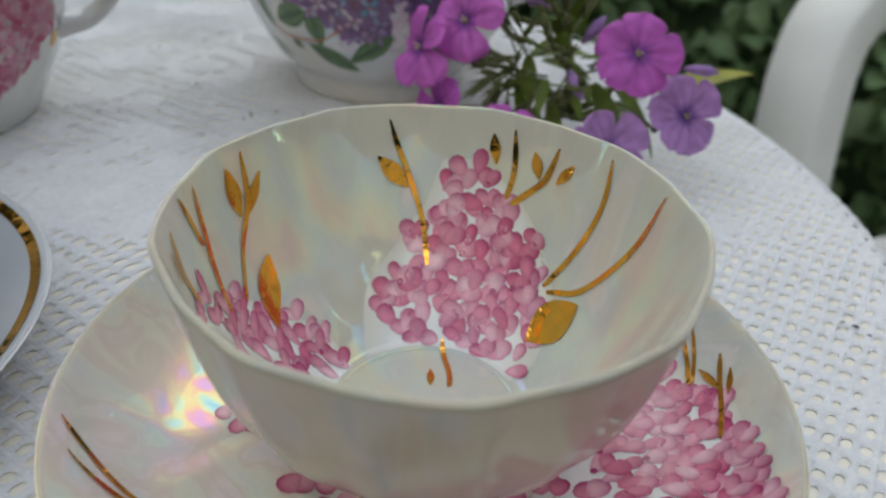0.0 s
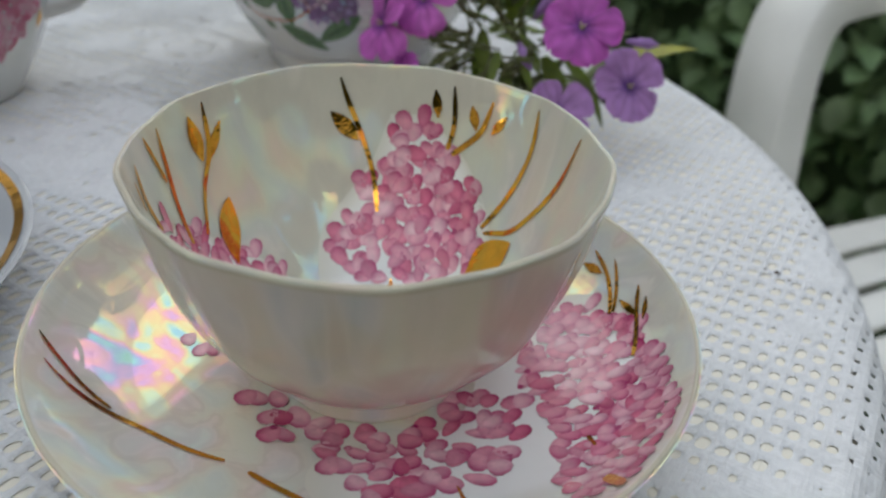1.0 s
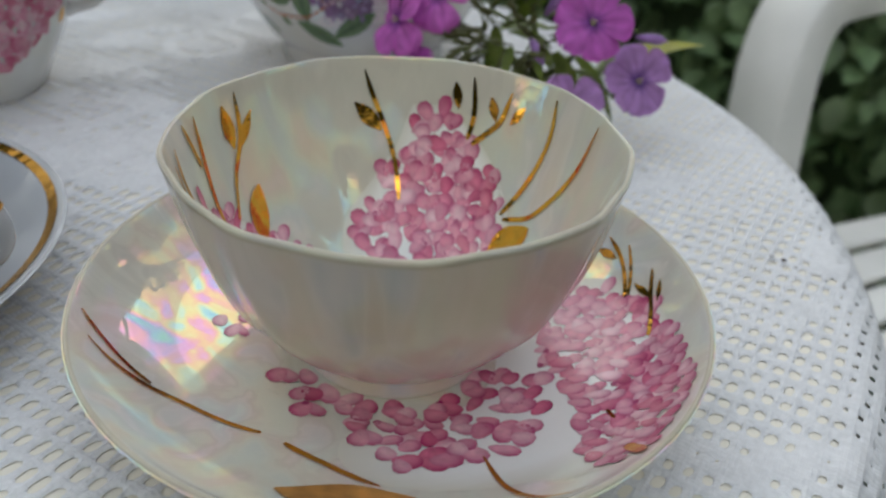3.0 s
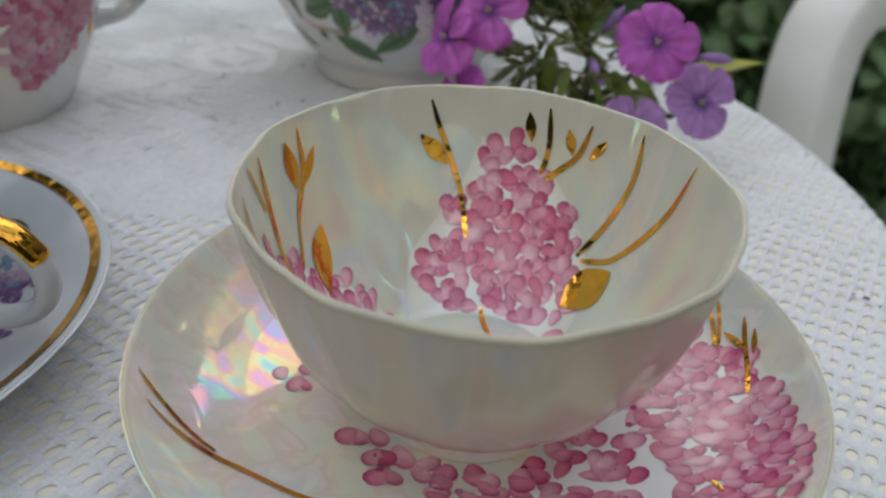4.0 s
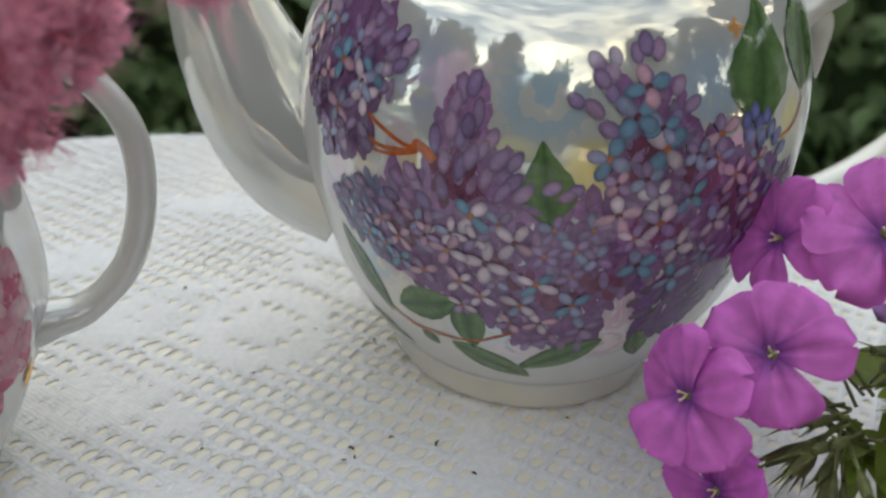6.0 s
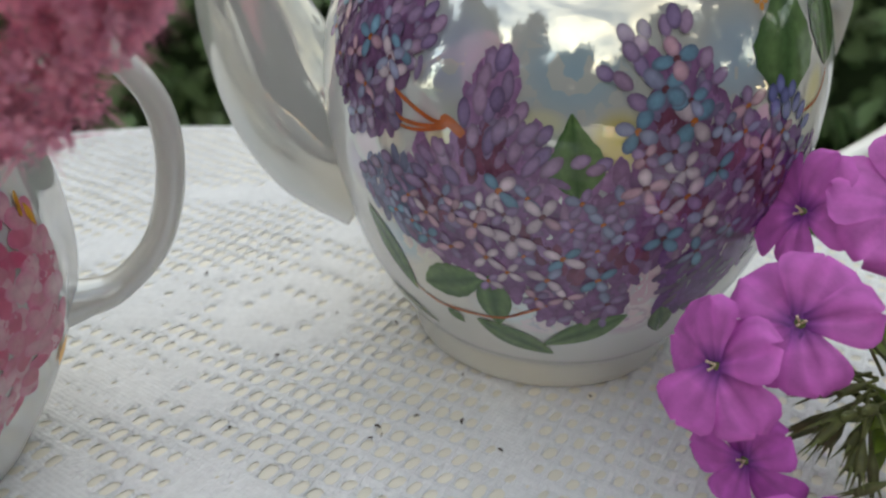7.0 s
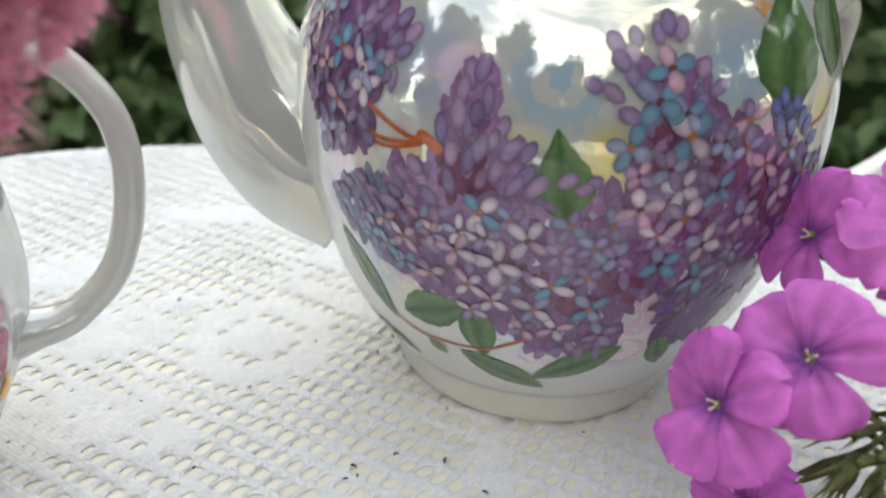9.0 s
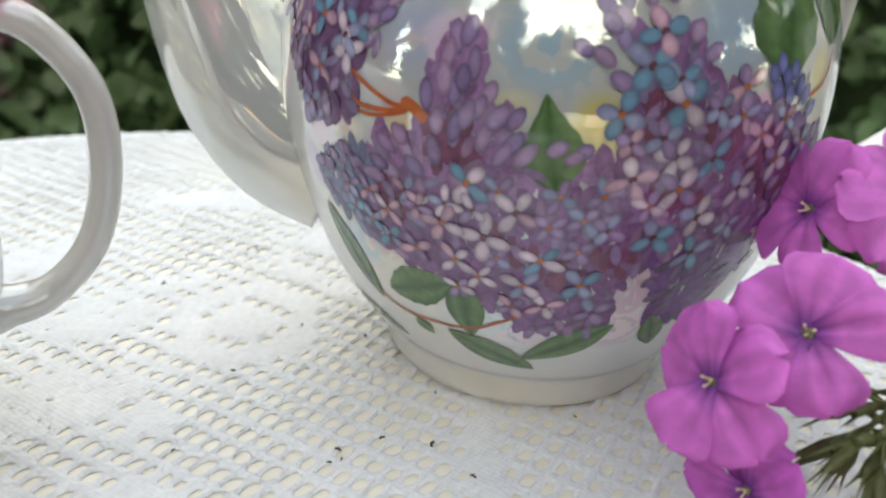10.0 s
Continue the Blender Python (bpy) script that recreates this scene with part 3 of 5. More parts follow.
def cloth_sheet():
    half = int(1.2 * (TR + 1.0) / 0.088)
    verts, faces, index = [], [], {}
    r = random.Random(11)
    ua, ub = LA / np.hypot(*LA), LB / np.hypot(*LB)

    def plan(gx, gy):
        x, y = 0.5 * (gx * LA + gy * LB)
        return x + 0.025 * math.sin(0.9 * y + x) + 0.008 * math.sin(5.1 * y), y + 0.03 * math.sin(1.1 * x - 0.4 * y) + 0.008 * math.sin(4.3 * x)

    def bend(x, y, z):
        """Lays the sheet over the rounded table edge and down its side."""
        d = math.hypot(x, y)
        over = d - (TR - 0.10)
        if over > 0:
            turn = min(over / 0.16, math.pi / 2)
            out = TR - 0.10 + 0.16 * math.sin(turn) + z * math.cos(turn)
            drop = 0.16 * (1 - math.cos(turn)) + max(0.0, over - 0.16 * math.pi / 2)
            out += drop * (0.5 + 0.05 * math.sin(14 * math.atan2(y, x)))
            x, y, z = x * out / d, y * out / d, z - drop
        return (U * x, U * y, U * z)

    def lattice(gx, gy):
        key = (gx, gy)
        if key not in index:
            x, y = plan(gx, gy)
            z = -0.002 + 0.006 * math.sin(2.2 * x + y) * math.sin(1.7 * y) + (0.006 if gx % 2 == 0 else 0.0) + (0.004 if gy % 2 == 0 else 0.0)
            index[key] = len(verts)
            verts.append(bend(x + r.uniform(-0.005, 0.005), y + r.uniform(-0.006, 0.006), z))
        return index[key]

    for i in range(-half, half):
        for j in range(-half, half):
            cx, cy = plan(2 * i + 1, 2 * j + 1)
            if math.hypot(cx, cy) > TR + 0.85:
                continue
            ring = [lattice(2 * i + a, 2 * j + b) for a, b in ((0, 0), (1, 0), (2, 0), (2, 1), (2, 2), (1, 2), (0, 2), (0, 1))]
            wide = opening(cx + TC[0], cy + TC[1])
            if math.hypot(cx, cy) > TR - 0.12:
                wide *= 0.5
            k = len(verts)
            if wide < 0.05:
                verts.append(bend(cx, cy, 0.004 + r.uniform(0, 0.004)))
                for a in range(0, 8):
                    faces.append((ring[a], ring[(a + 1) % 8], k))
                continue
            front = max(min(1.0, max(0.0, (3.2 - (cy + TC[1])) / 1.3)), min(1.0, max(0.0, (cx + TC[0] + 1.3) / 1.2)))  # the front and the far side of the cloth are drawn tighter
            sx, sy = wide * r.uniform(0.026, 0.033) * (1 - (0.10 if cy + TC[1] < 1.6 else 0.22) * front), wide * r.uniform(0.035, 0.049) * (1 - ((0.14 if cy + TC[1] < 1.6 else 0.25) if cx + TC[0] > -1.0 else -0.02) * front)
            sx, sy = min(sx, 0.036), min(sy, 0.056)
            o = r.uniform(-0.006, 0.006) * ua + r.uniform(-0.009, 0.009) * ub
            lean = r.uniform(-0.1, 0.3)
            for a, b in ((-0.80, -0.80), (0, -1.08), (0.80, -0.80), (1.05, 0), (0.80, 0.80), (0, 1.08), (-0.80, 0.80), (-1.05, 0)):
                h = o + (a + lean * b) * sx * ua + b * sy * ub
                verts.append(bend(cx + h[0], cy + h[1], -0.010))
            for a in range(8):
                faces.append((ring[a], ring[(a + 1) % 8], k + (a + 1) % 8, k + a))
    me = bpy.data.meshes.new("lace_sheet")
    me.from_pydata(verts, [], faces)
    me.polygons.foreach_set("use_smooth", [True] * len(me.polygons))
    me.materials.append(LACE)
    return me


tagged(part("lace_sheet", cloth_sheet(), LACE, cloth, "openwork cotton lace with floral scrolls"), kind="stuff")
bm = bmesh.new()
skirt = []
for j, (dr, dz) in enumerate(((0.34, -0.62), (0.45, -1.0), (0.58, -1.8), (0.68, -2.8), (0.74, -3.6))):
    ring = []
    for k in range(240):
        a = 2 * math.pi * k / 240
        fold = max(0.0, -dz - 0.1) * 0.07 * (math.sin(14 * a + 0.5 * math.sin(5 * a)) + 0.5 * math.sin(37 * a))
        rr = TR + dr + fold
        ring.append(bm.verts.new((U * rr * math.cos(a), U * rr * math.sin(a), U * dz)))
    skirt.append(ring)
for a, b in zip(skirt, skirt[1:]):
    for k in range(240):
        bm.faces.new((a[k], a[(k + 1) % 240], b[(k + 1) % 240], b[k]))
part("hanging_edge", bm, LACE, cloth, "softly folded hanging edge")

# ---- cup and saucer with pink lilac ----
ROSE, ROSE_DARK = (0.75, 0.345, 0.445), (0.40, 0.045, 0.16)
GOLD_BROWN, GOLD_LIGHT = (0.25, 0.13, 0.03), (0.62, 0.30, 0.06)


def lilac(brush, owner, spans, length, width, gap, lean, wild=35.0, deep=1.0):
    """A cluster of overlapping rose-pink dabs."""
    for k, (deg, s) in enumerate(brush.spots(spans, gap)):
        base = lean + brush.rng.uniform(-wild, wild)
        for side in ((-1, 1) if brush.rng.random() < 0.7 else (0,)):
            f = brush.rng.uniform(-0.17, 0.17)
            inner = [deep * ROSE[0] + 0.5 * f, deep * ROSE[1] + 1.1 * f, deep * ROSE[2] + f]
            outer = [max(0.02, c + f * 0.25) + (1 - deep) * 0.35 for c in ROSE_DARK]
            if brush.rng.random() < 0.16:
                inner = [0.7 * i + 0.3 * o for i, o in zip(inner, outer)]
            up = 0.0003 * (k % 7) + (0.00015 if side > 0 else 0.0)
            long, turn = length * brush.rng.uniform(0.75, 1.2), base + 38 * side + brush.rng.uniform(-10, 10)
            at = brush.offset(deg, s, 0.27 * length * math.cos(radians(turn)), 0.27 * length * math.sin(radians(turn)))
            brush.petal(*at, long * 0.92, width * brush.rng.uniform(0.66, 1.0), turn, inner, outer, up=up, n=11, crescent=True, drop=0.28)
            if brush.rng.random() < 0.05:
                tip = brush.offset(*at, -0.36 * long * math.cos(radians(turn)), -0.36 * long * math.sin(radians(turn)))
                brush.petal(*tip, 0.035, width * 0.40, turn, [c * 0.85 for c in outer], outer, up + 0.0002, n=7, point=0.3)
        brush.cut("painted_petal", PAINT, owner)


saucer = thing("saucer", P(0.009, -0.127), "pearly white porcelain saucer painted with pink lilac and gold stems", "saucer", "tea things")
curve_r = np.linspace(0.62, 1.41, 15)  # the well steepens steadily towards the rim
curve_z = 0.114 + 0.20 * (curve_r - 0.62) + 0.25 * ((curve_r - 0.62) / 0.79) ** 4
SAUCER = Turned([(0.001, 0.072), (0.30, 0.072), (0.47, 0.076), (0.54, 0.094)] + list(zip(curve_r, curve_z)) + [(1.428, 0.535), (1.436, 0.528), (1.436, 0.512), (1.32, 0.385), (1.12, 0.235), (0.9, 0.13), (0.80, 0.08), (0.78, 0.0), (0.72, 0.0), (0.70, 0.04), (0.001, 0.035)])
lip = Turned([(1.418, 0.5320), (1.423, 0.5355), (1.429, 0.5375), (1.438, 0.531), (1.439, 0.512)])
part("rim", lip.mesh(160), RIM, saucer, "plain cream rim")
part("plate", SAUCER.mesh(160), PLATE_PEARL, saucer, "pearl lustre glaze with rainbow sheen")
b = Brush(SAUCER, -1, 21)
b.lift = 0.0008
b.patch([(0.50, -100, 30), (0.7, -105, 32), (0.9, -95, 30), (1.1, -60, 28), (1.25, -52, 20), (1.36, -46, 8)], (0.88, 0.88, 0.87), n=24, rim=(0.70, 0.68, 0.60))
b.cut("white_ground", WHITE_GROUND, saucer, "plain white ground round the painted lilac")
b.lift = 0.0035
lilac(b, saucer, [(0.72, -6, 12), (0.85, -22, 18), (1.0, -33, 22), (1.15, -44, 20), (1.25, -46, 9), (1.35, -45, -4), (1.41, -40, -18)], 0.128, 0.088, 0.080, 60, 34)
lilac(b, saucer, [(0.44, 252, 332), (0.55, 250, 342), (0.65, 262, 344), (0.75, 268, 338), (0.85, 277, 326)], 0.140, 0.106, 0.108, 20, 50)
lilac(b, saucer, [(0.44, 208, 234), (0.54, 198, 226), (0.6, 203, 216)], 0.15, 0.115, 0.115, 10, 40)
lilac(b, saucer, [(0.80, 169, 176), (0.90, 173, 178)], 0.115, 0.075, 0.10, 10, 20)
b = Brush(SAUCER, -1, 22)
b.lift = 0.0068
for line, w in (([(194, 1.51), (199, 1.36), (208, 1.17)], 0.022), ([(200, 1.46), (208, 1.22), (216, 1.04), (233, 0.86)], 0.026), ([(271, 0.96), (256, 0.87), (241, 0.84)], 0.03),
                ([(300, 0.86), (298, 1.08), (300, 1.31), (305, 1.51)], 0.024), ([(32, 1.39), (24, 1.33), (14, 1.22)], 0.024), ([(26, 1.42), (14, 1.24)], 0.02),
                ([(16, 1.42), (10, 1.34), (-2, 1.25)], 0.026), ([(316, 1.51), (320, 1.33)], 0.05), ([(330, 1.16), (333, 1.10)], 0.02)):
    b.stroke(line, w * 0.95, GOLD_BROWN)
    b.cut("gold_stem", GOLD, saucer)
for p, q, w in (((32, 1.30), (26, 1.32), 0.05), ((16, 1.30), (9, 1.33), 0.035), ((12, 1.42), (7, 1.35), 0.03)):
    b.leaf(p, q, w, GOLD_LIGHT, GOLD_BROWN)
    b.cut("gold_leaf", GOLD, saucer)
b.leaf((250, 1.13), (279, 1.05), 0.24, GOLD_LIGHT, GOLD_BROWN)
b.cut("gold_leaf", OCHRE, saucer, "large ochre-gold painted leaf")

cup = thing("tea_cup", P(0, 0, 0.10), "pearly white porcelain tea cup painted inside with pink lilac", "cup", "tea things")
DZ = -0.10
CUP_IN = Turned([(0.001, 0.20 + DZ), (0.36, 0.20 + DZ), (0.40, 0.206 + DZ), (0.47, 0.22 + DZ), (0.56, 0.30 + DZ), (0.66, 0.42 + DZ), (0.755, 0.56 + DZ), (0.825, 0.71 + DZ), (0.88, 0.87 + DZ), (0.925, 1.02 + DZ), (0.974, 1.185 + DZ), (0.984, 1.198 + DZ), (0.995, 1.196 + DZ), (1.0, 1.18 + DZ),
                    (0.968, 1.02 + DZ), (0.928, 0.86 + DZ), (0.875, 0.70 + DZ), (0.80, 0.54 + DZ), (0.70, 0.40 + DZ), (0.60, 0.288 + DZ), (0.53, 0.228 + DZ), (0.48, 0.199 + DZ), (0.452, 0.186 + DZ), (0.437, 0.181 + DZ), (0.430, 0.168 + DZ), (0.436, 0.045), (0.452, 0.012), (0.462, -0.012), (0.455, -0.025), (0.415, -0.025), (0.365, 0.03), (0.001, 0.04)], 18, 0.0034, 0.2, 1.0)
bm = CUP_IN.mesh(216)
for k, f in enumerate(bm.faces):
    f.material_index = 1 if 13 * 8 <= k // 216 else 0
part("bowl", bm, (PEARL, OUTER_PEARL), cup, "softly fluted pearl lustre bowl")
LIP = Turned([(0.982, 1.1985 + DZ), (0.984, 1.201 + DZ), (0.988, 1.2025 + DZ), (0.995, 1.2005 + DZ), (1.003, 1.188 + DZ), (1.001, 1.172 + DZ)], 18, 0.0034, 0.2, 1.0)
part("rim", LIP.mesh(216), RIM, cup, "softly scalloped cream rim")
b = Brush(CUP_IN, -1, 31)
b.lift = 0.0008
b.patch([(0.42, 30, 135), (0.55, 28, 128), (0.75, 36, 120), (0.95, 46, 105), (1.12, 58, 96), (1.28, 70, 92), (1.36, 80, 90)], (0.88, 0.88, 0.87), n=16, rim=(0.70, 0.68, 0.60))
b.patch([(0.43, 146, 170), (0.6, 146, 176), (0.85, 160, 186), (1.1, 178, 194), (1.2, 188, 197)], (0.88, 0.88, 0.87), n=16, rim=(0.70, 0.68, 0.60))
b.cut("white_ground", WHITE_GROUND, cup, "plain white ground round the painted lilac")
b.lift = 0.0035
lilac(b, cup, [(0.48, 38, 104), (0.56, 36, 110), (0.66, 42, 113), (0.76, 45, 111), (0.84, 46, 102), (0.94, 52, 102), (1.03, 58, 93), (1.11, 65, 90), (1.21, 72, 87), (1.29, 78, 87), (1.35, 81, 86)], 0.122, 0.094, 0.080, 70, 60)
lilac(b, cup, [(0.46, 150, 166), (0.56, 147, 173), (0.72, 152, 180), (0.85, 168, 186), (1.0, 171, 190), (1.15, 186, 196), (1.25, 193, 199)], 0.14, 0.074, 0.086, 95, 26)
b = Brush(CUP_IN, -1, 32)
b.lift = 0.0066
for line, w in (([(106, 1.54), (104, 1.42), (100, 1.24), (96, 1.04), (94, 0.83)], 0.034), ([(70, 1.54), (68, 1.35), (69, 1.21)], 0.034), ([(56, 1.51), (58, 1.35), (63, 1.25), (67, 1.19)], 0.04),
                ([(40, 1.55), (38, 1.33), (41, 1.08), (46, 0.88)], 0.034), ([(18, 1.56), (20, 1.32), (26, 1.09), (33, 0.94), (44, 0.86)], 0.034), ([(152, 1.56), (156, 1.3), (172, 1.02)], 0.032),
                ([(173, 1.57), (177, 1.29), (180, 1.04)], 0.03)):
    b.stroke(line, w * 0.8, GOLD_BROWN)
    b.cut("gold_stem", GOLD, cup)
for line, w in (([(180, 1.58), (178, 1.35)], 0.026), ([(190, 1.54), (194, 1.4), (194, 1.25)], 0.026), ([(195, 1.5), (197, 1.38)], 0.018), ([(84, 0.47), (78, 0.33), (57, 0.17)], 0.03)):
    b.stroke(line, w * 0.8, GOLD_BROWN)
    b.cut("gold_stem", GOLD, cup)
for p, q, w in (((110, 1.37), (101, 1.21), 0.085), ((76, 1.50), (74, 1.36), 0.055), ((63, 1.46), (60, 1.34), 0.055), ((50, 1.46), (54, 1.35), 0.05), ((158, 1.52), (158, 1.30), 0.08), ((148, 1.45), (156, 1.29), 0.05), ((89, 0.25), (86, 0.15), 0.035)):
    b.leaf(p, q, w, GOLD_LIGHT, GOLD_BROWN)
    b.cut("gold_leaf", GOLD, cup)
b = Brush(CUP_IN, -1, 33)
b.lift = 0.0072
for p, q, w in (((40, 0.62), (29, 0.91), 0.20), ((154, 1.09), (166, 0.80), 0.13)):
    b.leaf(p, q, w, GOLD_LIGHT, GOLD_BROWN)
    b.cut("gold_leaf", GOLD, cup)

# ---- second cup and saucer with violet flowers ----
saucer_two = thing("saucer", P(-3.22, -0.02), "white porcelain saucer with a gold band and violet flowers", "saucer", "tea things")
SAUCER_TWO = Turned([(0.001, 0.09), (0.55, 0.09), (0.66, 0.11), (0.95, 0.20), (1.2, 0.29), (1.38, 0.37), (1.455, 0.402), (1.47, 0.40), (1.46, 0.375), (1.2, 0.24), (0.95, 0.13), (0.84, 0.07), (0.82, 0.0), (0.76, 0.0), (0.74, 0.05), (0.001, 0.05)])
part("plate", SAUCER_TWO.mesh(128), PORCELAIN, saucer_two)
band = bmesh.new()
for k in range(128):
    a0, a1 = 360 * k / 128, 360 * (k + 1) / 128
    band.faces.new([band.verts.new(SAUCER_TWO.at(a, s, -0.006)) for a, s in ((a0, 1.435), (a1, 1.435), (a1, 1.49), (a0, 1.49))])
bmesh.ops.remove_doubles(band, verts=band.verts, dist=1e-6)
part("gold_band", band, GOLD, saucer_two, "worn gold band near the rim")


def floret(brush, deg, s, size, color, heart, turn, up):
    """A painted four-petalled lilac floret."""
    for k in range(4):
        a = turn + 90 * k
        dx, dy = size * 0.27 * math.cos(radians(a)), size * 0.27 * math.sin(radians(a))
        d2, s2 = brush.offset(deg, s, dx, dy)
        f = brush.rng.uniform(-0.05, 0.05)
        inner = [max(0.01, c + f) for c in color]
        brush.petal(d2, s2, size * 0.50, size * 0.31, a, inner, [c * 0.62 for c in inner], up, n=9, point=0.3, edge=0.9)
    if brush.rng.random() < 0.45:
        brush.petal(deg, s, size * 0.085, size * 0.085, 0, heart, heart, up + 0.0006, n=6)


VIOLETS = ((0.30, 0.20, 0.42), (0.55, 0.40, 0.55), (0.22, 0.30, 0.46), (0.25, 0.13, 0.34), (0.62, 0.50, 0.60), (0.40, 0.26, 0.42))
b = Brush(SAUCER_TWO, -1, 41)
for spans in ([(0.85, 10, 30), (0.95, 12, 38), (1.05, 14, 36), (1.12, 20, 28)], [(0.98, -6, 6), (1.07, -4, 8)]):
    for k, (deg, s) in enumerate(b.spots(spans, 0.10)):
        floret(b, deg, s, 0.15, VIOLETS[b.rng.randrange(4)], (0.4, 0.15, 0.1), b.rng.uniform(0, 90), 0.001 * (k % 5))
        b.cut("printed_floret", PAINT, saucer_two)
b.leaf((60, 1.08), (44, 1.18), 0.13, (0.09, 0.14, 0.07), (0.05, 0.09, 0.05))
b.cut("printed_leaf", PAINT, saucer_two)

cup_two = thing("tea_cup", P(-3.22, -0.02, 0.09), "white porcelain tea cup with gold band and gilded handle", "cup", "tea things")
shell = Turned([(0.001, 0.10), (0.42, 0.10), (0.62, 0.20), (0.80, 0.40), (0.92, 0.62), (1.00, 0.80), (1.045, 0.90), (1.058, 0.912), (1.072, 0.905), (1.07, 0.89), (1.035, 0.78), (0.955, 0.60), (0.835, 0.38), (0.66, 0.16), (0.55, 0.08), (0.53, 0.0), (0.47, 0.0), (0.45, 0.05), (0.001, 0.05)], 12, 0.010, 0.3, 0.9)
part("bowl", shell.mesh(120), PORCELAIN, cup_two)
inner = Turned([(0.80, 0.40), (0.92, 0.62), (1.00, 0.80), (1.045, 0.90)], 12, 0.010, 0.3, 0.9)
band = bmesh.new()
end = inner.run[-1]
for k in range(120):
    a0, a1 = 3 * k, 3 * (k + 1)
    band.faces.new([band.verts.new(inner.at(a, s, -0.006)) for a, s in ((a0, end - 0.10), (a1, end - 0.10), (a1, end - 0.03), (a0, end - 0.03))])
bmesh.ops.remove_doubles(band, verts=band.verts, dist=1e-6)
part("gold_band", band, GOLD, cup_two, "gold band inside the rim")
bm = bmesh.new()
line = in_plane([(0.94, 0.72), (1.10, 0.79), (1.28, 0.75), (1.40, 0.60), (1.36, 0.43), (1.18, 0.33), (0.84, 0.32)], -4)
tube(bm, line, [U * 0.05] * len(line), 12, flat=1.4, side=(math.sin(radians(4)), math.cos(radians(4)), 0))
part("handle", bm, PORCELAIN, cup_two)
bm = bmesh.new()
line = in_plane([(1.06, 0.80), (1.15, 0.812), (1.295, 0.768), (1.405, 0.64)], -4)
tube(bm, line, [U * 0.030, *[U * 0.048] * (len(line) - 2), U * 0.025], 12, flat=1.35, side=(math.sin(radians(4)), math.cos(radians(4)), 0))
part("gilding", bm, GOLD, cup_two, "burnished gold on the handle")

# ---- teapot ----
pot = thing("teapot", P(-0.685, 4.45), "large white porcelain teapot without its lid, printed with purple lilac", "teapot", "tea things")
POT = Turned([(0.001, 0.06), (0.66, 0.06), (0.69, 0.0), (0.735, 0.002), (0.762, 0.035), (0.775, 0.16), (0.81, 0.21), (0.90, 0.31), (1.07, 0.60), (1.175, 0.9), (1.25, 1.2), (1.272, 1.5), (1.24, 1.8), (1.13, 2.1), (1.035, 2.235),
               (1.01, 2.27), (0.985, 2.275), (0.94, 2.29), (0.885, 2.345), (0.865, 2.385), (0.85, 2.40), (0.825, 2.405), (0.80, 2.39), (0.80, 2.34), (0.88, 2.20), (1.05, 2.0), (1.14, 1.6), (1.08, 1.0), (0.8, 0.4), (0.001, 0.25)], start=3)
part("body", POT.mesh(128), POT_GLAZE, pot, "glossy lustre-glazed round body")
bm = bmesh.new()
line = in_plane([(1.0, 1.0), (1.25, 1.12), (1.45, 1.35), (1.60, 1.68), (1.70, 2.0), (1.83, 2.3), (1.98, 2.5)], 180)
tube(bm, line, list(U * np.interp(np.linspace(0, 1, len(line)), [0, 0.17, 0.33, 0.5, 0.67, 0.83, 1], [0.44, 0.42, 0.38, 0.31, 0.24, 0.17, 0.12])), 28, flat=0.85, side=(0, 1, 0))
part("spout", bm, POT_GLAZE, pot, "tapered glossy spout")
bm = bmesh.new()
line = in_plane([(1.12, 1.92), (1.30, 2.06), (1.49, 2.195), (1.73, 2.21), (1.94, 2.09), (2.085, 1.84), (2.07, 1.54), (1.95, 1.30), (1.69, 1.06), (1.42, 0.92), (1.10, 0.84)], 0)
tube(bm, line, list(U * np.interp(np.linspace(0, 1, len(line)), [0, 0.1, 0.5, 0.9, 1], [0.13, 0.09, 0.085, 0.10, 0.14])), 18, flat=1.5, side=(0, 1, 0))
part("handle", bm, HANDLE_GLAZE, pot, "looped porcelain handle")
bm = bmesh.new()
line = in_plane([(1.22, 2.0), (1.32, 1.94), (1.345, 1.82), (1.35, 1.66)], 0)
tube(bm, line, list(U * np.interp(np.linspace(0, 1, len(line)), [0, 0.5, 1], [0.09, 0.06, 0.035])), 12, flat=1.6, side=(0, 1, 0))
part("handle_spur", bm, HANDLE_GLAZE, pot)

PLUM = (0.225, 0.14, 0.265)
CLUSTERS = [  # the printed lilac as areas of (height along the body, from degree, to degree)
    [(0.80, 262, 277), (0.90, 258, 279), (0.98, 249, 279), (1.06, 240, 279), (1.14, 228, 283), (1.22, 222, 300), (1.30, 218, 317), (1.38, 217, 320), (1.46, 222, 322), (1.54, 231, 323), (1.62, 236, 318)],
    [(1.60, 214, 222), (1.68, 212, 229), (1.76, 207, 228), (1.9, 204, 230), (2.05, 201, 232), (2.15, 201, 231), (2.27, 209, 226)]]
CLUSTERS += [
    [(1.60, 239, 260), (1.70, 244, 258), (1.78, 244, 254), (1.86, 245, 251), (1.94, 245, 250), (2.02, 246, 249)],
    [(1.60, 275, 316), (1.70, 276, 310), (1.80, 276, 300), (1.90, 276, 288), (1.98, 277, 287), (2.08, 277, 283)],
    [(0.82, 290, 299), (0.92, 289, 303), (1.02, 287, 307), (1.12, 286, 309), (1.20, 284, 312)]]
TONES = {"W": (0.56, 0.46, 0.54), "P": (0.50, 0.31, 0.40), "B": (0.15, 0.27, 0.39), "G": (0.28, 0.30, 0.46), "M": (0.29, 0.20, 0.36), "D": (0.11, 0.05, 0.14)}
